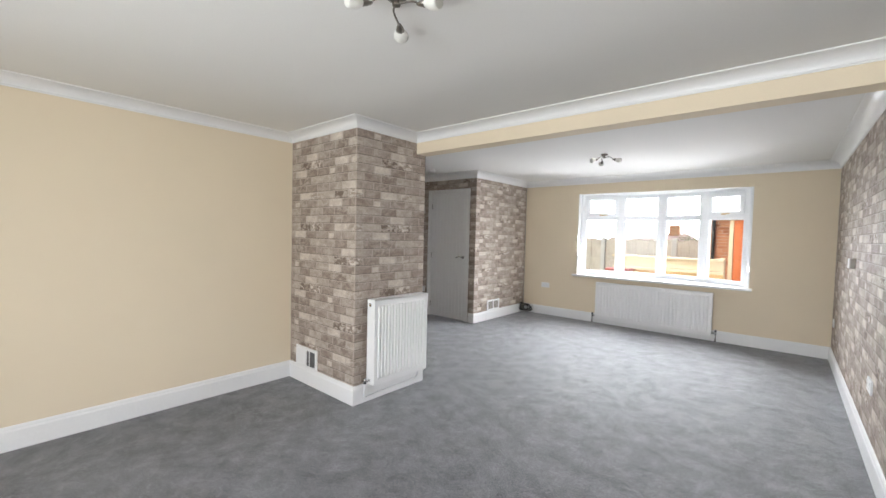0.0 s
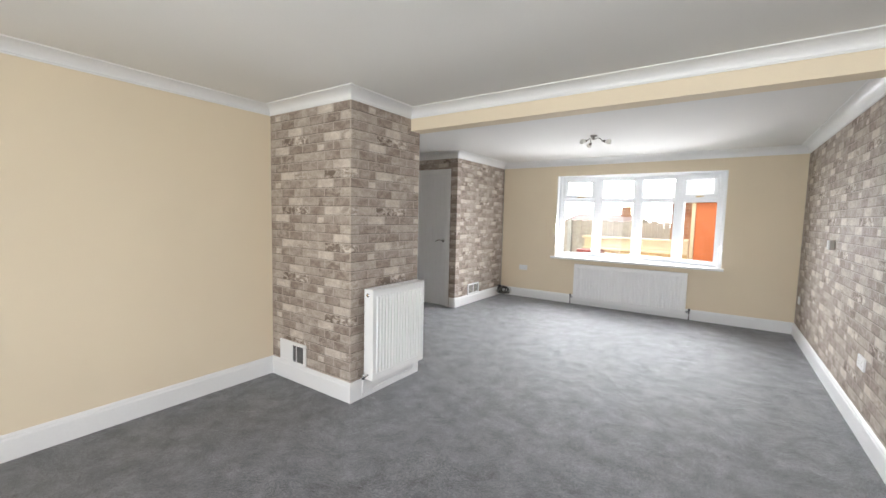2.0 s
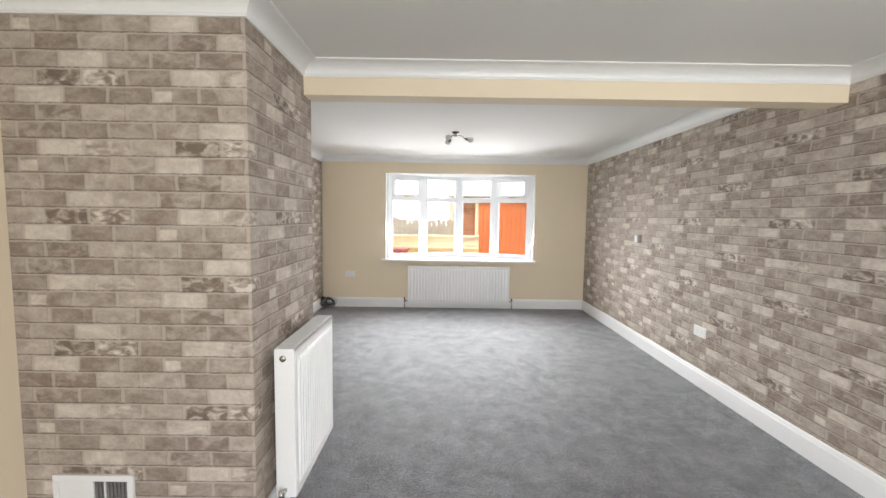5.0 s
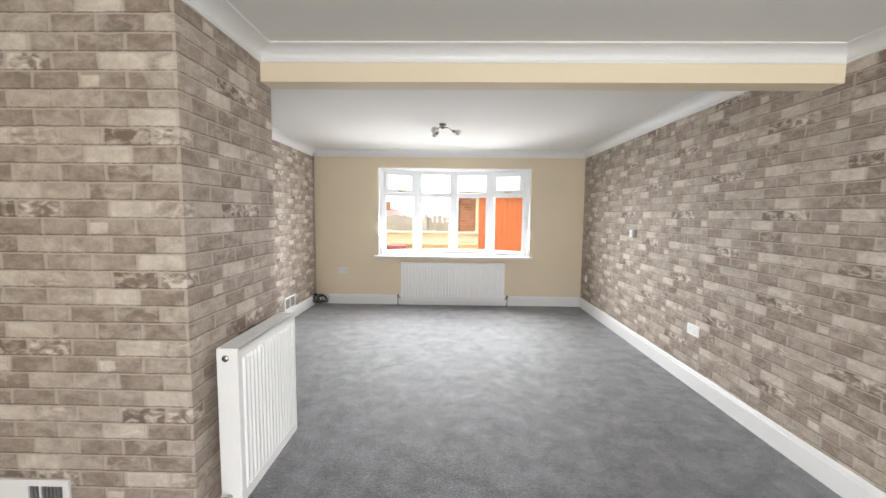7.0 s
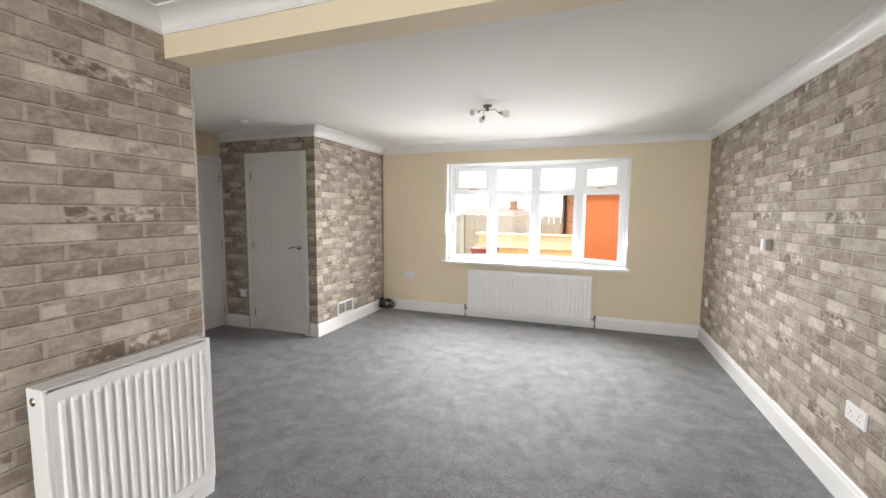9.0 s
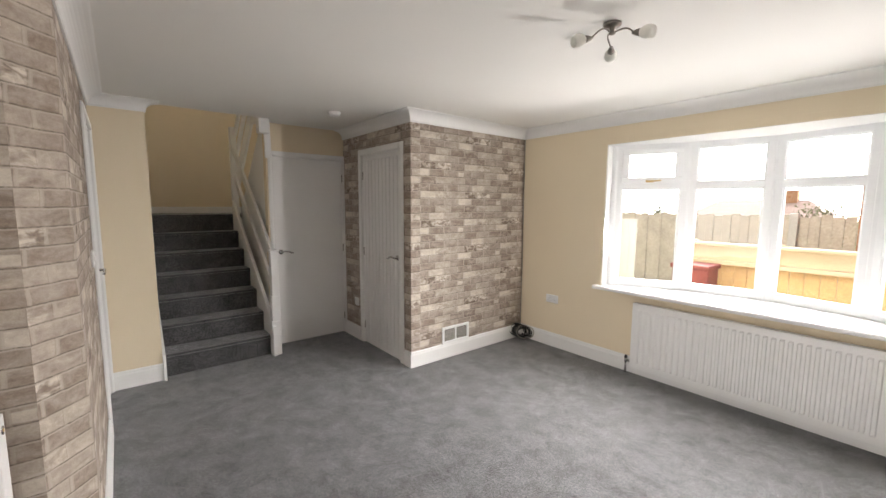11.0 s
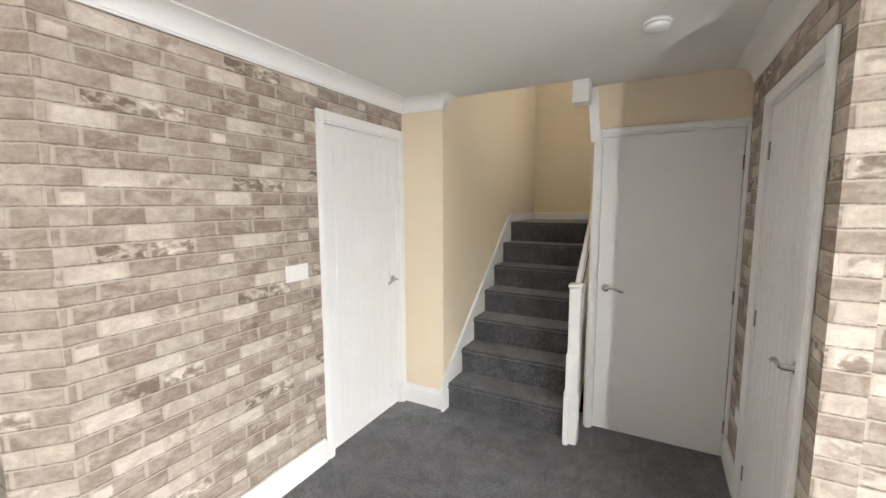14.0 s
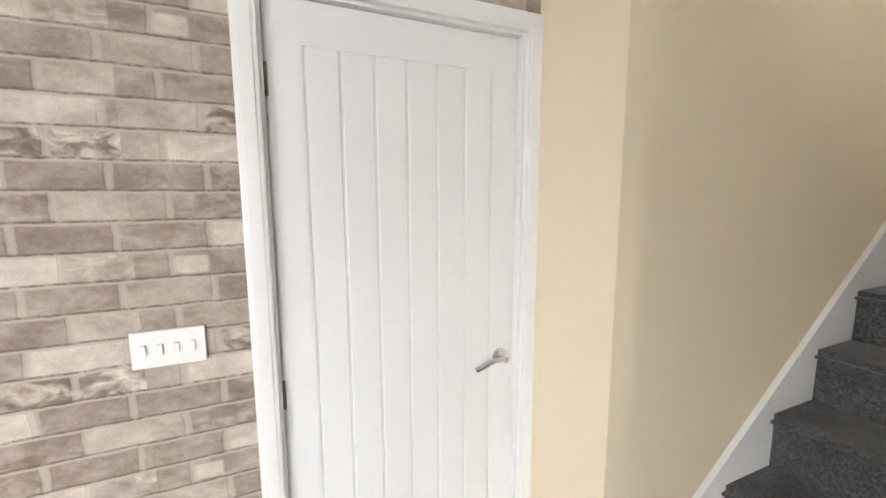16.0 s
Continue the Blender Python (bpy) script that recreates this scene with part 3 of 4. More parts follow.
window = thing("window_1", Matrix.Translation((0, 0, 0)), "white four-light plastic bow window with two top openers", "window", kind="structure")
for i in range(4):
    a, c = Vector((*BOW[i], 0)), Vector((*BOW[i + 1], 0))
    d = (c - a).normalized()
    L = (c - a).length
    out = Vector((-d.y, d.x, 0))
    m = Matrix.Translation(a) @ Matrix((d, out, (0, 0, 1))).transposed().to_4x4()
    Z0, ZT, Z1 = SILL, 1.675, WZ1
    bm = B()
    box(bm, 0.0, L, -0.03, 0.035, Z0, Z0 + 0.06, 0.006)
    box(bm, 0.0, L, -0.03, 0.035, Z1 - 0.055, Z1, 0.006)
    box(bm, 0.012, 0.065, -0.031, 0.034, Z0, Z1, 0.006)
    box(bm, L - 0.065, L - 0.012, -0.031, 0.034, Z0, Z1, 0.006)
    box(bm, 0.04, L - 0.04, -0.029, 0.033, ZT - 0.03, ZT + 0.03, 0.006)
    for z0, z1 in ((Z0 + 0.055, ZT - 0.025), (ZT + 0.025, Z1 - 0.05)):
        # glazing beads
        for q in ((0.06, L - 0.06, z0, z0 + 0.014), (0.06, L - 0.06, z1 - 0.014, z1), (0.06, 0.074, z0 + 0.014, z1 - 0.014), (L - 0.074, L - 0.06, z0 + 0.014, z1 - 0.014)):
            box(bm, q[0], q[1], -0.02, 0.012, q[2], q[3], 0.003)
    bmesh.ops.transform(bm, matrix=m, verts=bm.verts)
    fr = part("window_frame", bm, UPVC, window)
    bm = B()
    box(bm, 0.07, L - 0.07, -0.002, 0.002, Z0 + 0.065, ZT - 0.035)
    bmesh.ops.transform(bm, matrix=m, verts=bm.verts)
    part("pane", bm, GLASS, window, "clear glass pane").visible_shadow = False
    g0, g1, gx = ZT + 0.035, Z1 - 0.06, 0.07
    if i in (0, 3):
        bm = B()
        for q in ((0.055, L - 0.055, ZT + 0.02, ZT + 0.075), (0.055, L - 0.055, Z1 - 0.095, Z1 - 0.045), (0.055, 0.115, ZT + 0.075, Z1 - 0.095), (L - 0.115, L - 0.055, ZT + 0.075, Z1 - 0.095)):
            box(bm, q[0], q[1], -0.045, 0.0, q[2], q[3], 0.007)
        bmesh.ops.transform(bm, matrix=m, verts=bm.verts)
        sash = part("opener_sash", bm, UPVC, window)
        bm = B()
        box(bm, L / 2 - 0.045, L / 2 + 0.02, -0.058, -0.045, ZT + 0.03, ZT + 0.048, 0.004)
        bar(bm, (L / 2 - 0.03, -0.066, ZT + 0.037), (L / 2 + 0.075, -0.07, ZT + 0.044), 0.014, 0.012, bevel=0.004)
        bmesh.ops.transform(bm, matrix=m, verts=bm.verts)
        part("handle", bm, BRASS, sash, "small brass window handle")
        g0, g1, gx = ZT + 0.07, Z1 - 0.09, 0.11
    bm = B()
    box(bm, gx, L - gx, -0.003, 0.001, g0, g1)
    bmesh.ops.transform(bm, matrix=m, verts=bm.verts)
    part("pane", bm, GLASS, window, "clear glass pane").visible_shadow = False
for i, (x, y) in enumerate(BOW):
    bm = B()
    lathe(bm, [(0.036, SILL), (0.036, WZ1)], Matrix.Translation((x, y, 0)), 12)
    part("mullion_post", bm, UPVC, window, smooth=False)


# ---- doors ----
def lever_handle(parent, m, flip=1):
    """A rose and a bowed lever; local x along the door, -y towards the room."""
    bm = B()
    rot = Matrix.Rotation(radians(90), 4, "X")
    lathe(bm, [(0.0255, 0.0), (0.0255, 0.006), (0.022, 0.009), (0.011, 0.0095), (0.0095, 0.045)], m @ rot, 20)
    h = part("handle", bm, CHROME, parent, "satin chrome lever handle", True)
    bm = B()
    pts = [Vector((flip * (0.112 * k / 10), -0.045 - 0.006 * math.sin(k / 10 * 3.1), 0.010 * math.sin(k / 10 * 4.4) - 0.004 * k / 10)) for k in range(11)]
    tube(bm, [m @ p for p in pts], 0.0085, 10)
    part("lever", bm, CHROME, h, smooth=True)


def door(name, m, w, h, style, hinge_side, label, arch=0.066, both=True, lining=0.03):
    """A door in its lining; local x runs along the wall from the left jamb, y goes into the wall."""
    d = thing(name, m, label, "door", kind="structure")
    y0 = 0.022 if style == "boarded" else 0.006
    bm = B()
    gap = 0.004 if style == "flush" else 0.001
    box(bm, gap, w - gap, y0 + 0.006, y0 + 0.04, 0.008, h - 0.003 - gap, 0.002)
    leaf = part("leaf", bm, DOORPAINT, d)
    if style != "flush":
        edge = 0.095 if style == "boarded" else 0.05
        cnt = 6 if style == "boarded" else 9
        zt = h - (0.11 if style == "boarded" else 0.05)
        zb = 0.16 if style == "boarded" else 0.04
        pitch = (w - 2 * edge) / cnt
        for s0, s1, b0, b1 in ((0.003, edge - 0.003, 0.008, h - 0.003), (w - edge + 0.003, w - 0.003, 0.008, h - 0.003), (edge - 0.003, w - edge + 0.003, 0.008, zb), (edge - 0.003, w - edge + 0.003, zt, h - 0.003)):
            part("rail", box(B(), s0, s1, y0, y0 + 0.0065, b0, b1), DOORPAINT, leaf)
        for k in range(cnt):
            part("board", box(B(), edge + k * pitch + 0.004, edge + (k + 1) * pitch - 0.004, y0, y0 + 0.006, zb, zt, 0.0015), DOORPAINT, leaf)
    hx = w - 0.055 if hinge_side == 0 else 0.055
    lever_handle(d, Matrix.Translation((hx, y0, 0.995)), -1 if hinge_side == 0 else 1)
    ex = 0.004 if hinge_side == 0 else w - 0.004
    for z in (0.2, 1.0, h - 0.2):
        part("hinge", rod(B(), (ex, y0 - 0.002, z - 0.04), (ex, y0 - 0.002, z + 0.04), 0.005, seg=10), STEEL, d, "steel hinge", True)
    # lining and stop
    bm = B()
    box(bm, -lining, 0, 0.0, 0.1, 0, h)
    box(bm, w, w + lining, 0.0, 0.1, 0, h)
    box(bm, -lining, w + lining, 0.0, 0.1, h, h + lining)
    part("lining", bm, GLOSS, d)
    prof = 0.016
    for k, q in enumerate(((-arch, -0.008, 0, h + arch), (w + 0.008, w + arch, 0, h + arch), (-0.008, w + 0.008, h + 0.008, h + arch))):
        if not both and k == 1:
            continue
        bm = B()
        box(bm, q[0], q[1], -prof, 0.0, q[2], q[3], 0.005)
        box(bm, q[0] + 0.012, q[1] - 0.012 if k < 2 else q[1], -prof - 0.004, -prof + 0.001, q[2], q[3] - 0.012, 0.002)
        part("architrave", bm, GLOSS, d)
    return d


# the wall faces +y, so local x runs towards -x
door("door_1", Matrix.Translation((-1.362, YD, 0)) @ Matrix.Rotation(radians(180), 4, "Z"), 0.74, 2.02, "boarded", 0, "closed white boarded door in the brick-papered wall")
# faces +x: local x runs towards +y
door("door_2", Matrix.Translation((XD, 2.262, 0)) @ Matrix.Rotation(radians(90), 4, "Z"), 0.755, 1.98, "flush", 1, "closed plain white flush door beside the stairs", arch=0.045)
# faces -y: local x runs towards +x
door("door_3", Matrix.Translation((-1.968, YC, 0)), 0.72, 1.99, "narrow", 0, "closed white narrow-boarded closet door in brick-papered wall")


# ---- stairs ----
RISE, GO, NX = 0.1945, 0.2395, -2.19
for i in range(7):
    x1, z1 = NX - GO * i, RISE * (i + 1)
    bm = B()
    xe = x1 - GO - 0.03 if i < 6 else -4.58
    box(bm, xe, x1, YS + 0.02, 2.125, z1 - 0.05, z1)
    bmesh.ops.bevel(bm, geom=[e for e in bm.edges if all(abs(v.co.x - x1) < 1e-4 for v in e.verts) and abs(e.verts[0].co.z - e.verts[1].co.z) < 1e-4], offset=0.02, segments=4, affect="EDGES")
    box(bm, x1 - 0.06, x1 - 0.022, YS + 0.02, 2.125, z1 - RISE, z1 - 0.045)
    if i == 0:
        steps = thing("staircase", Matrix.Identity(4), "steep staircase carpeted in dark grey twist pile", "stairs", kind="structure")
    part("step", bm, CARPET, steps)
part("landing", box(B(), -4.58, -3.66, 2.125, 3.2, 7 * RISE - 0.05, 7 * RISE), CARPET, steps)
# closed strings on both sides
def string_board(y0, y1, lift):
    bm = B()
    pts = [(NX + 0.07, 0.0), (NX + 0.07, 0.0 + lift), (NX - 6 * GO - 0.02, 7 * RISE + lift - 0.12), (NX - 6 * GO - 0.02, 7 * RISE - 0.35), (NX - 0.35, 0.0)]
    vs = [[bm.verts.new((x, y, z)) for x, z in pts] for y in (y0, y1)]
    bm.faces.new(vs[0]), bm.faces.new(vs[1][::-1])
    for k in range(len(pts)):
        j = (k + 1) % len(pts)
        bm.faces.new((vs[0][k], vs[0][j], vs[1][j], vs[1][k]))
    return bm


part("string", string_board(YS + 0.001, YS + 0.021, 0.22), GLOSS, steps, "white painted stair string")
part("string", string_board(2.125, 2.155, 0.30), GLOSS, steps, "white painted stair string")
bm = B()
sweep(bm, [(-3.62, YS), (-4.58, YS), (-4.58, 3.2)][::-1], [(0, 7 * RISE), (0.016, 7 * RISE), (0.016, 7 * RISE + 0.07), (0.008, 7 * RISE + 0.085), (0, 7 * RISE + 0.085)])
structure("baseboard_landing", bm, GLOSS, "white skirting on the stair landing", "skirting board")

rail = thing("stair_balustrade", Matrix.Translation((-2.18, 2.17, 0)), "white painted balustrade with sloping boards and newels", "balustrade", kind="structure")
o = Vector((-2.18, 2.17, 0))
def relpart(name, bm, mat=GLOSS, label=""):
    bmesh.ops.translate(bm, vec=-o, verts=bm.verts)
    return part(name, bm, mat, rail, label)


bm = B()
box(bm, -2.225, -2.145, 2.135, 2.205, 0.58, 1.03, 0.006)
box(bm, -2.228, -2.142, 2.127, 2.207, 0.33, 0.60, 0.008)
box(bm, -2.231, -2.139, 2.119, 2.209, 0, 0.35, 0.008)
relpart("newel_post", bm)
box_top = box(B(), -2.232, -2.138, 2.128, 2.212, 1.03, 1.05, 0.006)
relpart("newel_cap", box_top)
relpart("newel_post", box(B(), -3.72, -3.64, 2.135, 2.205, 1.1, 2.42, 0.006))
sl = RISE / GO
for dz, hh in ((0.0, 0.09), (-0.34, 0.085)):
    z0 = 0.98 + dz
    relpart("rail_board", bar(B(), (-2.2, 2.17, z0), (-3.66, 2.17, z0 + 1.46 * sl), 0.028, hh, bevel=0.005))
relpart("ceiling_newel", box(B(), -2.325, -2.225, 2.1, 2.2, 2.165, 2.42, 0.006))
bm = B()
bar(bm, (-2.345, 2.20, 2.27), (XD + 0.01, 2.225, 1.95), 0.035, 0.06, up=(0, 1, 0), bevel=0.004)
relpart("edge_trim", bm)
# upper flight, returning above the cupboard
for z0, hh in ((1.74, 0.17), (2.06, 0.09), (2.34, 0.09)):
    relpart("upper_board", bar(B(), (-3.66, 2.2, z0), (-2.45, 2.2, z0 + 1.08), 0.028, hh, bevel=0.005))
bm = B()
pts = [(-3.66, 0.0), (XD - 0.1, 0.0), (XD - 0.1, 2.42), (-3.66, 1.42)]
vs = [[bm.verts.new((x, y, z)) for x, z in pts] for y in (2.225, 2.265)]
bm.faces.new(vs[0]), bm.faces.new(vs[1][::-1])
for k in range(4):
    j = (k + 1) % 4
    bm.faces.new((vs[0][k], vs[0][j], vs[1][j], vs[1][k]))
structure("wall_under_stairs", bm, DOORPAINT, "white painted spandrel panel under the upper flight", "wall")


# ---- radiators ----
def radiator(name, m, L, H, depth, pitch, label, z0, grille=True, gap=0.022):
    """Panel radiator with pressed flutes; local x along the wall, -y towards the room, z from the floor."""
    r = thing(name, m, label, "radiator")
    yf = -depth
    n = round((L - 0.07) / pitch)
    x0 = (L - n * pitch) / 2
    shape = [(0.0, 0.0), (0.18, 0.0), (0.32, 1.0), (0.68, 1.0), (0.82, 0.0)]
    bm = B()
    cols = [(0.012, 0.0)] + [(x0 + (k + a) * pitch, b) for k in range(n) for a, b in shape] + [(L - 0.012, 0.0)]
    levels = [(z0, 0), (z0 + 0.045, 0), (z0 + 0.06, 1), (z0 + H - 0.06, 1), (z0 + H - 0.045, 0), (z0 + H, 0)]
    grid = [[bm.verts.new((x, yf - 0.009 * b * on, z)) for x, b in cols] for z, on in levels]
    for a, c in zip(grid, grid[1:]):
        for k in range(len(cols) - 1):
            bm.faces.new((a[k], a[k + 1], c[k + 1], c[k]))
    part("front_panel", bm, ENAMEL, r)
    bm = B()
    box(bm, 0.012, L - 0.012, yf + 0.002, yf + 0.012, z0 + 0.004, z0 + H - 0.004)
    box(bm, 0.012, L - 0.012, -gap - 0.014, -gap - 0.004, z0 + 0.01, z0 + H - 0.01)
    part("water_panel", bm, ENAMEL, r)
    for xa in (0.0, L - 0.014):
        part("side_panel", box(B(), xa, xa + 0.014, yf - 0.001, -gap, z0 + 0.002, z0 + H + 0.004, 0.004), ENAMEL, r)
    if grille:
        bm = B()
        zt = z0 + H
        y0, y1 = yf + 0.014, -gap - 0.006
        box(bm, 0.014, L - 0.014, yf, y0, zt - 0.008, zt + 0.003)
        box(bm, 0.014, L - 0.014, y1, -gap, zt - 0.008, zt + 0.003)
        for q in range(1, 6):
            ya = y0 + (y1 - y0) * q / 6
            box(bm, 0.014, L - 0.014, ya - 0.0016, ya + 0.0016, zt - 0.004, zt + 0.0015)
        k, q = 0.02, 0
        while k < L - 0.02:
            half = 0.0045 if q % 5 == 0 else 0.0014
            box(bm, k - half, k + half, y0, y1, zt - 0.005, zt + 0.002)
            k, q = k + 0.0125, q + 1
        part("top_grille", bm, ENAMEL, r)
        # solid dark block: the shade below the grille put in as colour
        part("inner_shade_block", box(B(), 0.02, L - 0.02, yf + 0.014, -gap - 0.016, z0 + 0.05, zt - 0.06), MESH_AND_SHADE, r, "solid dark block standing in for shade inside the radiator")
    else:
        part("top_rail", box(B(), 0.0, L, yf, -0.024, z0 + H - 0.004, z0 + H + 0.004, 0.003), ENAMEL, r)
    for xa in (0.12, L - 0.12):
        part("wall_bracket", box(B(), xa - 0.015, xa + 0.015, -gap - 0.005, 0.0, z0 + 0.08, z0 + H - 0.08), STEEL, r, "steel wall bracket")
    return r


def rad_valve(r, x, y, z, side, cap):
    bm = B()
    rod(bm, (x, y, z), (x - side * 0.045, y, z), 0.009, seg=12)
    rod(bm, (x - side * 0.045, y, z - 0.022), (x - side * 0.045, y, z + 0.02), 0.011, seg=12)
    rod(bm, (x - side * 0.012, y, z), (x - side * 0.026, y, z), 0.014, seg=6)
    v = part("valve", bm, CHROME, r, "chrome radiator valve", True)
    bm = B()
    rod(bm, (x - side * 0.045, y, z + 0.018), (x - side * 0.045, y, z + 0.045), 0.013, 0.011, 14)
    part("valve_cap", bm, PLASTIC if cap else BLACK, v)
    bm = B()
    tube(bm, [(x - side * 0.045, y, z - 0.02), (x - side * 0.045, y, z * 0.5), (x - side * 0.045, y, 0.0)], 0.0075, 10)
    part("pipe", bm, CHROME if not cap else PLASTIC, r, smooth=True)


r1 = radiator("radiator", Matrix.Translation((0.0, 0.088, 0)) @ Matrix.Rotation(radians(90), 4, "Z"), 0.60, 0.665, 0.132, 0.0335, "white double-panel radiator with flutes and slotted top grille", 0.158, gap=0.045)
for x in (-0.003, 0.598):
    part("bleed_plug", rod(B(), (x, -0.084, 0.785), (x + 0.005, -0.084, 0.785), 0.014, seg=16), CHROME, r1, "chrome bleed plug", True)
    part("bleed_screw", rod(B(), (x - 0.002, -0.084, 0.785), (x + 0.007, -0.084, 0.785), 0.006, seg=6), BRASS, r1, "small brass screw", True)
bm = B()
rod(bm, (0.0, -0.085, 0.195), (-0.045, -0.085, 0.195), 0.009, seg=12)
rod(bm, (-0.045, -0.085, 0.18), (-0.045, -0.085, 0.22), 0.013, 0.011, seg=12)
part("valve", bm, CHROME, r1, "chrome radiator valve", True)
bm = B()
tube(bm, [(-0.045, -0.085, 0.18), (-0.045, -0.08, 0.09), (-0.03, -0.07, 0.06), (0.02, -0.05, 0.055), (0.3, -0.032, 0.055), (0.55, -0.032, 0.055), (0.58, -0.036, 0.07), (0.585, -0.06, 0.16)], 0.0075, 10)
part("pipe", bm, PLASTIC, r1, "white painted pipe", True)

r2 = radiator("radiator", Matrix.Translation((0.245, YW, 0)), 1.55, 0.575, 0.075, 0.046, "long white panel radiator under the bow window", 0.072, False)
rad_valve(r2, 0.0, -0.05, 0.115, 1, False)
rad_valve(r2, 1.55, -0.05, 0.115, -1, False)


# ---- ceiling lights ----
def ceiling_light(m, turn):
    t = thing("ceiling_light", m, "three-arm brushed steel ceiling light with frosted tulip shades", "ceiling light", "ceiling lights")
    part("ceiling_plate", lathe(B(), [(0.062, 0.0), (0.062, -0.012), (0.055, -0.022), (0.02, -0.026), (0.016, -0.055), (0.024, -0.058), (0.024, -0.072), (0.008, -0.078)], seg=28), STEEL, t, smooth=True)
    for k in range(3):
        a = radians(turn + 120 * k)
        rot = Matrix.Rotation(a, 4, "Z")
        bm = B()
        pts = [rot @ Vector((0.015 + 0.145 * s, 0.028 * math.sin(s * 3.1), -0.065 + 0.035 * math.sin(s * 3.14) - 0.045 * s)) for s in [q / 10 for q in range(11)]]
        tube(bm, pts, 0.006, 10)
        arm = part("arm", bm, STEEL, t, smooth=True)
        tip = rot @ Matrix.Translation((0.16, 0.0, -0.11)) @ Matrix.Rotation(radians(104), 4, "Y")
        part("lamp_holder", lathe(B(), [(0.010, -0.012), (0.014, 0.0), (0.021, 0.02), (0.027, 0.05), (0.024, 0.052)], tip, 20), STEEL, arm, smooth=True)
        part("shade", lathe(B(), [(0.024, 0.046), (0.036, 0.062), (0.045, 0.085), (0.047, 0.105), (0.042, 0.128), (0.036, 0.14), (0.030, 0.134)], tip, 24), FROST, arm, "frosted white glass tulip shade", True)
    return t


ceiling_light(Matrix.Translation((1.40, -0.90, H1)) @ Matrix.Diagonal((0.62, 0.62, 0.5, 1)), 130)
ceiling_light(Matrix.Translation((0.89, 2.78, H2)) @ Matrix.Diagonal((0.62, 0.62, 0.62, 1)), 120)

det = thing("smoke_detector", Matrix.Translation((-1.56, 2.56, H2)), "round white smoke alarm on the ceiling", "smoke alarm")
part("base", lathe(B(), [(0.055, 0), (0.055, -0.012), (0.05, -0.014)], seg=28), PLASTIC, det, smooth=True)
part("cover", lathe(B(), [(0.05, -0.014), (0.05, -0.026), (0.04, -0.036), (0.012, -0.038)], seg=28), PLASTIC, det, smooth=True)


# ---- plates, vents, thermostat ----
def plate(name, m, w, h, label, cat, rockers=0, sockets=0):
    t = thing(name, m, label, cat)
    part("faceplate", box(B(), -w / 2, w / 2, -0.011, 0, -h / 2, h / 2, 0.003), PLASTIC, t)
    for k in range(rockers):
        x = (k - (rockers - 1) / 2) * w / (rockers + 0.6)
        bm = B()
        bar(bm, (x, -0.013, -0.013), (x, -0.0155, 0.013), 0.010, 0.005, up=(0, 1, 0), bevel=0.0015)
        part("rocker", bm, PLASTIC, t)
    for k in range(sockets):
        x = (k - (sockets - 1) / 2) * 0.062
        for dx, dz, ww, hh in ((0, 0.006, 0.004, 0.008), (-0.011, -0.014, 0.007, 0.004), (0.011, -0.014, 0.007, 0.004)):
            part("socket_slot", box(B(), x + dx - ww / 2, x + dx + ww / 2, -0.0125, -0.0105, dz - hh / 2, dz + hh / 2), GREYPL, t)
        part("rocker", box(B(), x + 0.016 * (-1 if k == 0 else 1) - 0.005, x + 0.016 * (-1 if k == 0 else 1) + 0.005, -0.015, -0.01, 0.016, 0.03, 0.001), PLASTIC, t)
    for x in (-w * 0.41, w * 0.41):
        part("screw", rod(B(), (x, -0.012, 0), (x, -0.0105, 0), 0.003, seg=10), PLASTIC, t)
    return t


R180, R90, RM90 = (Matrix.Rotation(radians(a), 4, "Z") for a in (180, 90, -90))
plate("light_switch", Matrix.Translation((-1.123, YD, 1.185)) @ R180, 0.15, 0.088, "white four-gang light switch on brick wallpaper", "light switch", rockers=4)
plate("wall_socket", Matrix.Translation((-0.643, YW, 0.51)), 0.146, 0.086, "white double wall socket on the window wall", "wall socket", sockets=2)
plate("wall_socket", Matrix.Translation((XR, 1.735, 0.463)) @ RM90, 0.15, 0.086, "white double wall socket on brick wallpaper", "wall socket", sockets=2)
plate("wall_socket", Matrix.Translation((-2.13, YC, 0.42)), 0.086, 0.086, "white single plate beside the closet door", "wall plate")
plate("wall_socket", Matrix.Translation((XR, 4.32, 0.46)) @ RM90, 0.086, 0.086, "white single wall plate near the window corner", "wall plate")

th = thing("thermostat", Matrix.Translation((XR, 2.86, 1.185)) @ RM90, "small grey-beige room thermostat on brick wallpaper", "thermostat")
part("body", box(B(), -0.04, 0.04, -0.035, 0, -0.042, 0.042, 0.006), GREYPL, th)
part("cover", box(B(), -0.04, 0.012, -0.041, -0.034, -0.04, 0.04, 0.003), PLASTIC, th)


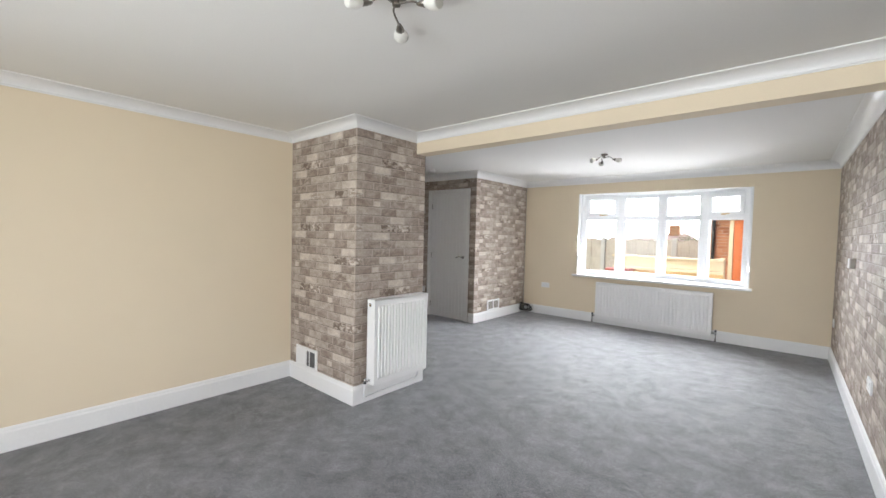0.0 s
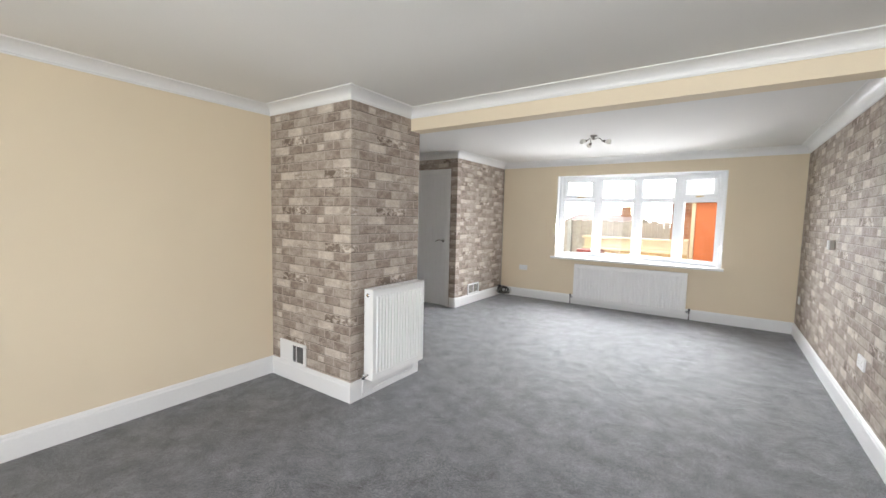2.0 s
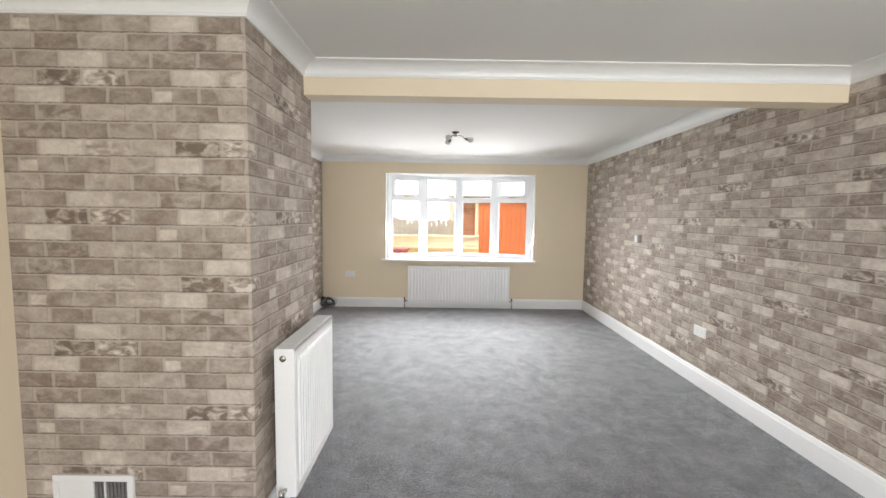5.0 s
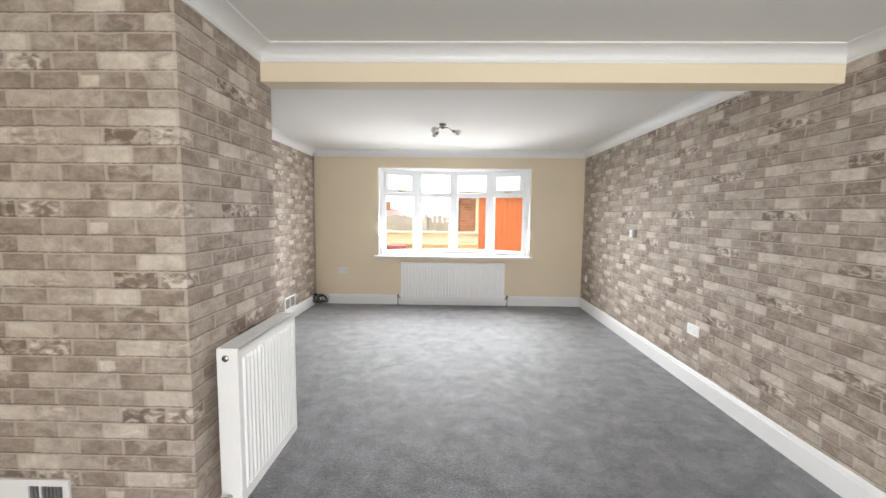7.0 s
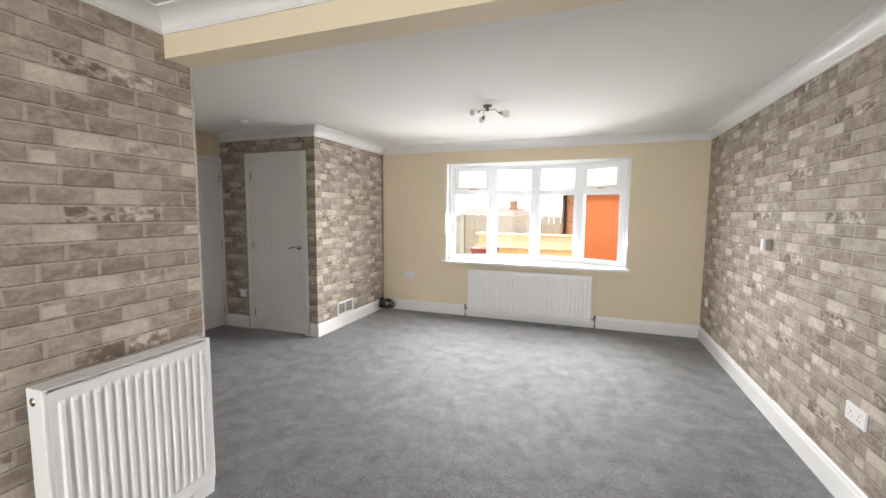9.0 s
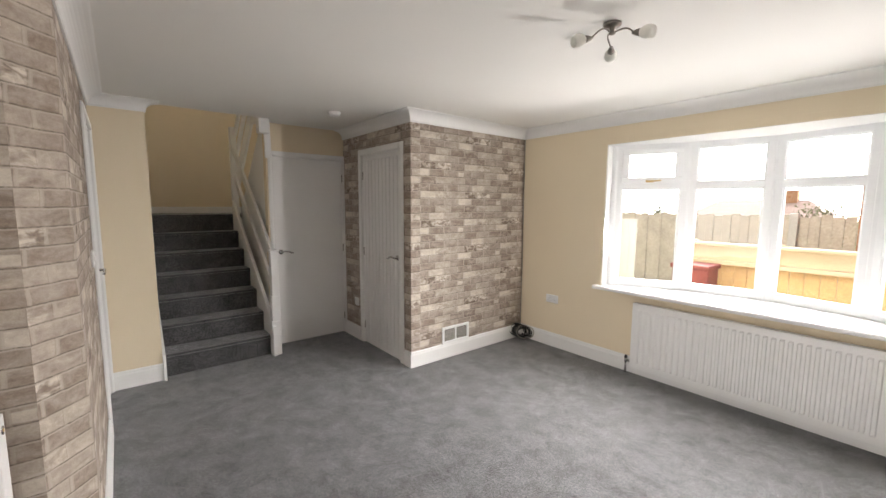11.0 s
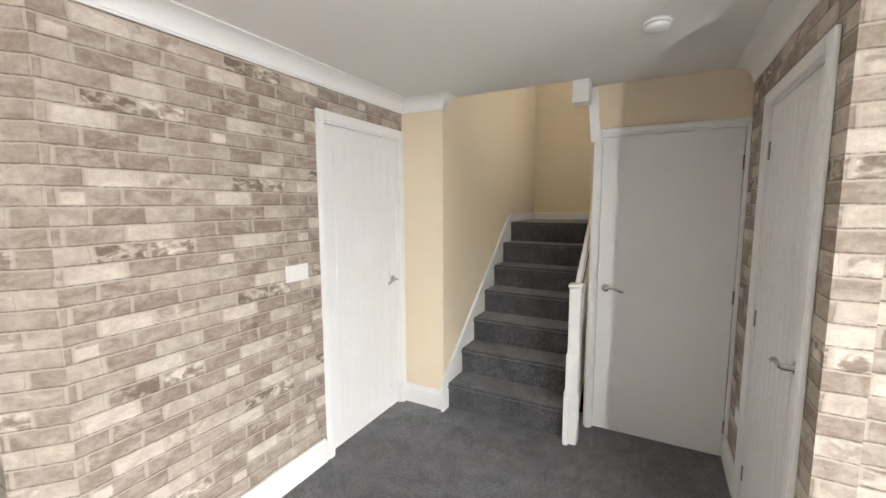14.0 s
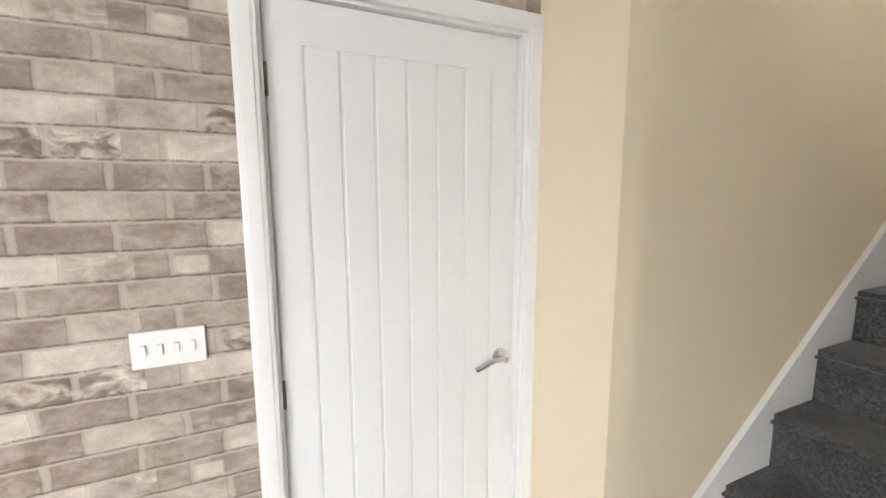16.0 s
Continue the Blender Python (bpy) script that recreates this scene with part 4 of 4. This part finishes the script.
def vent(m, w, h, label, half):
    t = thing("air_vent", m, label, "air vent")
    bm = B()
    f = 0.026
    for q in ((-w / 2, w / 2, -h / 2, -h / 2 + f), (-w / 2, w / 2, h / 2 - f, h / 2), (-w / 2, -w / 2 + f, -h / 2 + f, h / 2 - f), (w / 2 - f, w / 2, -h / 2 + f, h / 2 - f)):
        box(bm, q[0], q[1], -0.014, 0, q[2], q[3], 0.003)
    part("frame", bm, PLASTIC, t)
    part("backing", box(B(), -w / 2 + f - 0.002, w / 2 - f + 0.002, -0.004, -0.001, -h / 2 + f - 0.002, h / 2 - f + 0.002), MESH_AND_SHADE, t, "dark mesh backing")
    if half:
        part("slide_cover", box(B(), -w / 2 + f - 0.001, 0.0, -0.012, -0.003, -h / 2 + f, h / 2 - f, 0.002), PLASTIC, t)
        for k in range(8):
            x = 0.012 + k * (w / 2 - f - 0.016) / 8
            part("slat", box(B(), x, x + 0.005, -0.010, -0.004, -h / 2 + f, h / 2 - f), PLASTIC if k == 2 else MESH_AND_SHADE, t)
    else:
        part("divider", box(B(), -0.008, 0.008, -0.012, -0.003, -h / 2 + f, h / 2 - f, 0.002), PLASTIC, t)
        for s in (-1, 1):
            for k in range(9):
                z = -h / 2 + f + 0.006 + k * (h - 2 * f - 0.01) / 9
                part("slat", box(B(), s * (w / 4 - f / 2) - (w / 4 - f / 2) + 0.004, s * (w / 4 - f / 2) + (w / 4 - f / 2) - 0.004, -0.007, -0.004, z, z + 0.006), GREYPL, t)
    return t


vent(Matrix.Translation((-0.665, 0, 0.228)), 0.33, 0.185, "white sliding air vent half open above the skirting", True)
vent(Matrix.Translation((XB, 3.562, 0.225)) @ R90, 0.345, 0.17, "white twin air vent with dark mesh above skirting", False)


# ---- cable coil in the corner ----
cab = thing("cable_coil", Matrix.Translation((-0.955, 4.42, 0)), "tangled coil of black cables on the carpet corner", "cable")
rnd = random.Random(5)
for k in range(15):
    bm = B()
    r0 = 0.05 + 0.03 * rnd.random()
    tilt = Matrix.Translation((0.009 * k - 0.07, 0.02 + 0.01 * rnd.random(), 0.0)) @ Matrix.Rotation(radians(rnd.uniform(-25, 25) + 55), 4, "Z") @ Matrix.Rotation(radians(55 + rnd.uniform(-14, 14)), 4, "X")
    pts = []
    for s in range(33):
        a = 2 * math.pi * s / 32
        p = tilt @ Vector((r0 * 1.25 * math.cos(a), r0 * math.sin(a) + 0.02, 0.01 * math.sin(3 * a + k)))
        p.z = max(p.z + 0.075, 0.006)
        pts.append(p)
    tube(bm, pts, 0.0052, 6)
    part("loop", bm, GREYPL if k % 5 == 3 else BLACK, cab, smooth=True)
part("plug", box(B(), -0.1, -0.06, 0.01, 0.05, 0.13, 0.17, 0.006), BLACK, cab)
part("cable_tie", tube(B(), [(0.0, -0.03, 0.10), (0.02, -0.04, 0.125), (0.04, -0.02, 0.12), (0.035, 0.0, 0.10), (0.01, -0.01, 0.09), (0.0, -0.03, 0.10)], 0.006, 6), PLASTIC, cab, "white cable tie")
cab2 = thing("wall_cable", Matrix.Translation((XB + 0.012, YW - 0.012, 0)), "thin dark cable running up the wall corner", "cable")
part("cable", tube(B(), [(0, 0, 0.12), (0.002, 0.001, 0.8), (-0.001, 0, 1.5), (0, 0, 2.2)], 0.004, 6), GREYPL, cab2, smooth=True)


# ---- garden ----
GZ = -0.25
haze = bpy.data.materials.new("overcast_sky")
haze.use_nodes = True
hb = haze.node_tree.nodes["Principled BSDF"]
hb.inputs["Base Color"].default_value = (0.8, 0.8, 0.8, 1)
hb.inputs["Emission Color"].default_value = (0.95, 0.97, 1.0, 1)
hb.inputs["Emission Strength"].default_value = 7.5
bm = B()
ring = [(140 * math.cos(radians(a)), 140 * math.sin(radians(a))) for a in range(30, 151, 10)]
lo, hi = [bm.verts.new((x, y, -6)) for x, y in ring], [bm.verts.new((x * 0.8, y * 0.8, 110)) for x, y in ring]
for i in range(len(ring) - 1):
    bm.faces.new((lo[i], lo[i + 1], hi[i + 1], hi[i]))
structure("backdrop", bm, haze, "bright white overcast sky", "sky")
structure("ground", prism(B(), [(-400, 4.9), (400, 4.9), (400, 20), (-400, 20)], GZ - 0.3, GZ), GRASS, "rough green lawn running back from the house", "lawn")
structure("ground_far", box(B(), -400, 400, 20, 800, GZ - 2.6, GZ - 2.0), GRASS, "lower grassy ground beyond the gardens", "lawn")
structure("ground_back", box(B(), -400, 400, -400, -3.62, GZ - 0.3, GZ), GRASS, "lawn behind the house", "lawn")
structure("patio", box(B(), -0.3, 5, 4.95, 7.45, GZ, GZ + 0.02), CONCRETE, "grey concrete patio by the window", "patio")


def low_fence():
    f = thing("garden_fence", Matrix.Translation((-0.45, 7.6, GZ)), "low new pine fence with pale capping rail", "fence")
    W, top = 2.05, 0.98 - GZ
    part("capping", box(B(), -0.04, W, -0.09, 0.06, top - 0.04, top, 0.006), PALEWOOD, f)
    part("upper_rail", box(B(), 0, W, -0.02, 0.02, top - 0.24, top - 0.04, 0.004), PALEWOOD, f)
    part("mid_rail", box(B(), -0.02, W, -0.06, 0.03, top - 0.30, top - 0.25, 0.005), PALEWOOD, f)
    for k in range(14):
        part("board", box(B(), k * W / 14 + 0.003, (k + 1) * W / 14 - 0.003, -0.012, 0.012, 0.02, top - 0.3), PINE, f)
    for x in (0.0, 1.0, W - 0.08):
        part("post", box(B(), x, x + 0.09, 0.02, 0.11, 0, top + 0.02, 0.005), PALEWOOD, f)


def shed():
    s = thing("shed", Matrix.Translation((1.62, 8.4, GZ)), "orange-red stained vertical-board garden shed", "shed")
    W, Hh = 2.6, 2.05
    part("wall", box(B(), 0.03, W, 0.02, 1.1, 0, Hh - 0.01), REDWOOD, s)
    part("corner_post", box(B(), -0.03, 0.04, -0.03, 0.05, 0, Hh + 0.02, 0.004), PALEWOOD, s, "pale corner post")
    for k in range(22):
        part("board", box(B(), 0.05 + k * 0.115, 0.05 + (k + 1) * 0.115 - 0.008, -0.004 - 0.008 * (k % 2), 0.02, 0, Hh - 0.03), REDWOOD, s)
    part("roof", box(B(), -0.08, W + 0.05, -0.08, 1.2, Hh - 0.02, Hh + 0.03, 0.006), GREYFENCE, s)


def back_fence():
    f = thing("boundary_fence", Matrix.Translation((-9, 10.2, GZ)), "tall weathered grey timber fence with concrete posts", "fence")
    for k in range(6):
        x = k * 1.85
        part("post", box(B(), x - 0.06, x + 0.06, -0.06, 0.06, 0, 1.62, 0.01), CONCRETE, f)
        for j in range(12):
            h = 1.55 + 0.012 * ((j * 7 + k * 3) % 5)
            part("board", box(B(), x + 0.06 + j * 0.144, x + 0.06 + (j + 1) * 0.144 - 0.006, -0.01 - 0.012 * (j % 2), 0.01, 0.03, h), GREYFENCE, f)
        part("rail", box(B(), x + 0.06, x + 1.79, 0.012, 0.05, 1.3, 1.38), GREYFENCE, f)


low_fence()
shed()
back_fence()
gate = thing("garden_gate", Matrix.Translation((-1.95, 8.3, GZ)), "pale white-painted timber side gate in the garden", "gate")
for k in range(3):
    part("board", box(B(), k * 0.125, k * 0.125 + 0.119, -0.012, 0.012, 0.05, 1.5), RENDER, gate)
for z in (0.25, 1.25):
    part("ledge", box(B(), 0, 0.37, 0.012, 0.04, z, z + 0.1), RENDER, gate)
tub = thing("planter", Matrix.Translation((-0.2, 7.15, GZ)), "dark red box planter by the low fence", "planter")
part("box", box(B(), -0.22, 0.22, -0.2, 0.2, 0.0, 0.93, 0.02), REDBOX, tub)
part("rim", box(B(), -0.24, 0.24, -0.22, 0.22, 0.90, 0.96, 0.012), REDBOX, tub)

nb = thing("brick_house", Matrix.Translation((1.08, 9.75, GZ)), "orange brick house with a low pale roof beyond the fence", "house")
part("wall", box(B(), 0, 6, 0, 7, 0, 2.32), BRICK, nb)
bm = B()
vs = [bm.verts.new(p) for p in ((-0.12, -0.15, 2.3), (6.3, -0.15, 2.3), (6.3, 7.3, 2.3), (-0.12, 7.3, 2.3), (-0.12, 3.5, 3.1), (6.3, 3.5, 3.1))]
for q in ((0, 1, 5, 4), (2, 3, 4, 5), (0, 4, 3), (1, 2, 5), (3, 2, 1, 0)):
    bm.faces.new([vs[i] for i in q])
part("roof", bm, CONCRETE, nb, "pale grey low roof")
part("gutter", box(B(), -0.12, 6.3, -0.24, -0.15, 2.22, 2.3, 0.02), PLASTIC, nb)
part("downpipe", rod(B(), (0.08, -0.05, 0), (0.08, -0.05, 2.25), 0.035, seg=12), BLACK, nb)
wdw = part("window", box(B(), 0.75, 1.75, -0.03, 0.02, 1.0, 2.2, 0.01), UPVC, nb)
part("window_pane", box(B(), 0.83, 1.22, -0.036, -0.028, 1.08, 2.12), GLASS, wdw)
part("window_pane", box(B(), 1.28, 1.67, -0.036, -0.028, 1.08, 2.12), GLASS, wdw)


def bungalow(x, y, w, label):
    h = thing("bungalow", Matrix.Translation((x, y, GZ - 2.0)), label, "house", "far bungalows")
    part("wall", box(B(), 0, w, 0, 8, 0, 2.2), RENDER, h)
    bm = B()
    vs = [bm.verts.new(p) for p in ((-0.4, -0.4, 2.1), (w + 0.4, -0.4, 2.1), (w + 0.4, 8.4, 2.1), (-0.4, 8.4, 2.1), (2.5, 4, 4.3), (w - 2.5, 4, 4.3))]
    for q in ((0, 1, 5, 4), (2, 3, 4, 5), (0, 4, 3), (1, 2, 5), (3, 2, 1, 0)):
        bm.faces.new([vs[i] for i in q])
    roof = part("roof", bm, ROOFTILE, h)
    part("chimney", box(B(), w - 4.2, w - 3.2, 3.4, 4.4, 3.2, 5.2, 0.03), BRICK, roof, "brick chimney stack")
    for k in range(3):
        part("window", box(B(), 1 + k * w / 3.4, 2.4 + k * w / 3.4, -0.05, 0.02, 0.9, 2.0, 0.02), UPVC, h)


bungalow(-15.5, 46, 12, "far pale bungalow with tiled roof and chimney")
bungalow(-36, 44, 13, "far pale bungalow with tiled roof and chimney")


def tree(x, y, h, seed):
    rn = random.Random(seed)
    t = thing("tree", Matrix.Translation((x, y, GZ)), "small hazy leafy tree behind the fence", "tree", "garden trees")
    bm = B()
    rod(bm, (0, 0, 0), (0.05, 0, h * 0.5), 0.1, 0.06, 10)
    tips = []
    for k in range(16):
        a, e = rn.uniform(0, 6.28), rn.uniform(0.3, 1.2)
        L = h * rn.uniform(0.25, 0.5)
        p0 = Vector((0.05 * rn.random(), 0, h * rn.uniform(0.3, 0.5)))
        p1 = p0 + Vector((math.cos(a) * math.cos(e), math.sin(a) * math.cos(e), math.sin(e))) * L
        rod(bm, p0, p1, 0.03, 0.008, 6)
        tips += [p0.lerp(p1, s) for s in (0.55, 0.8, 1.0)]
    part("trunk", bm, BARK, t)
    bm = B()
    for p in tips:
        for k in range(70):
            c = p + Vector((rn.gauss(0, 0.13), rn.gauss(0, 0.13), rn.gauss(0, 0.10)))
            q = Matrix.Translation(c) @ Euler((rn.uniform(0, 6), rn.uniform(0, 6), rn.uniform(0, 6))).to_matrix().to_4x4()
            s = rn.uniform(0.02, 0.04)
            vs = [bm.verts.new(q @ Vector(v)) for v in ((-s, 0, 0), (0, -s * 0.5, 0.01), (s, 0, 0), (0, s * 0.5, 0.01))]
            bm.faces.new(vs)
    part("crown", bm, LEAF, t)


tree(-3.3, 12.2, 1.95, 3)
tree(-5.6, 12.6, 1.9, 8)
tree(0.1, 12.4, 1.85, 11)
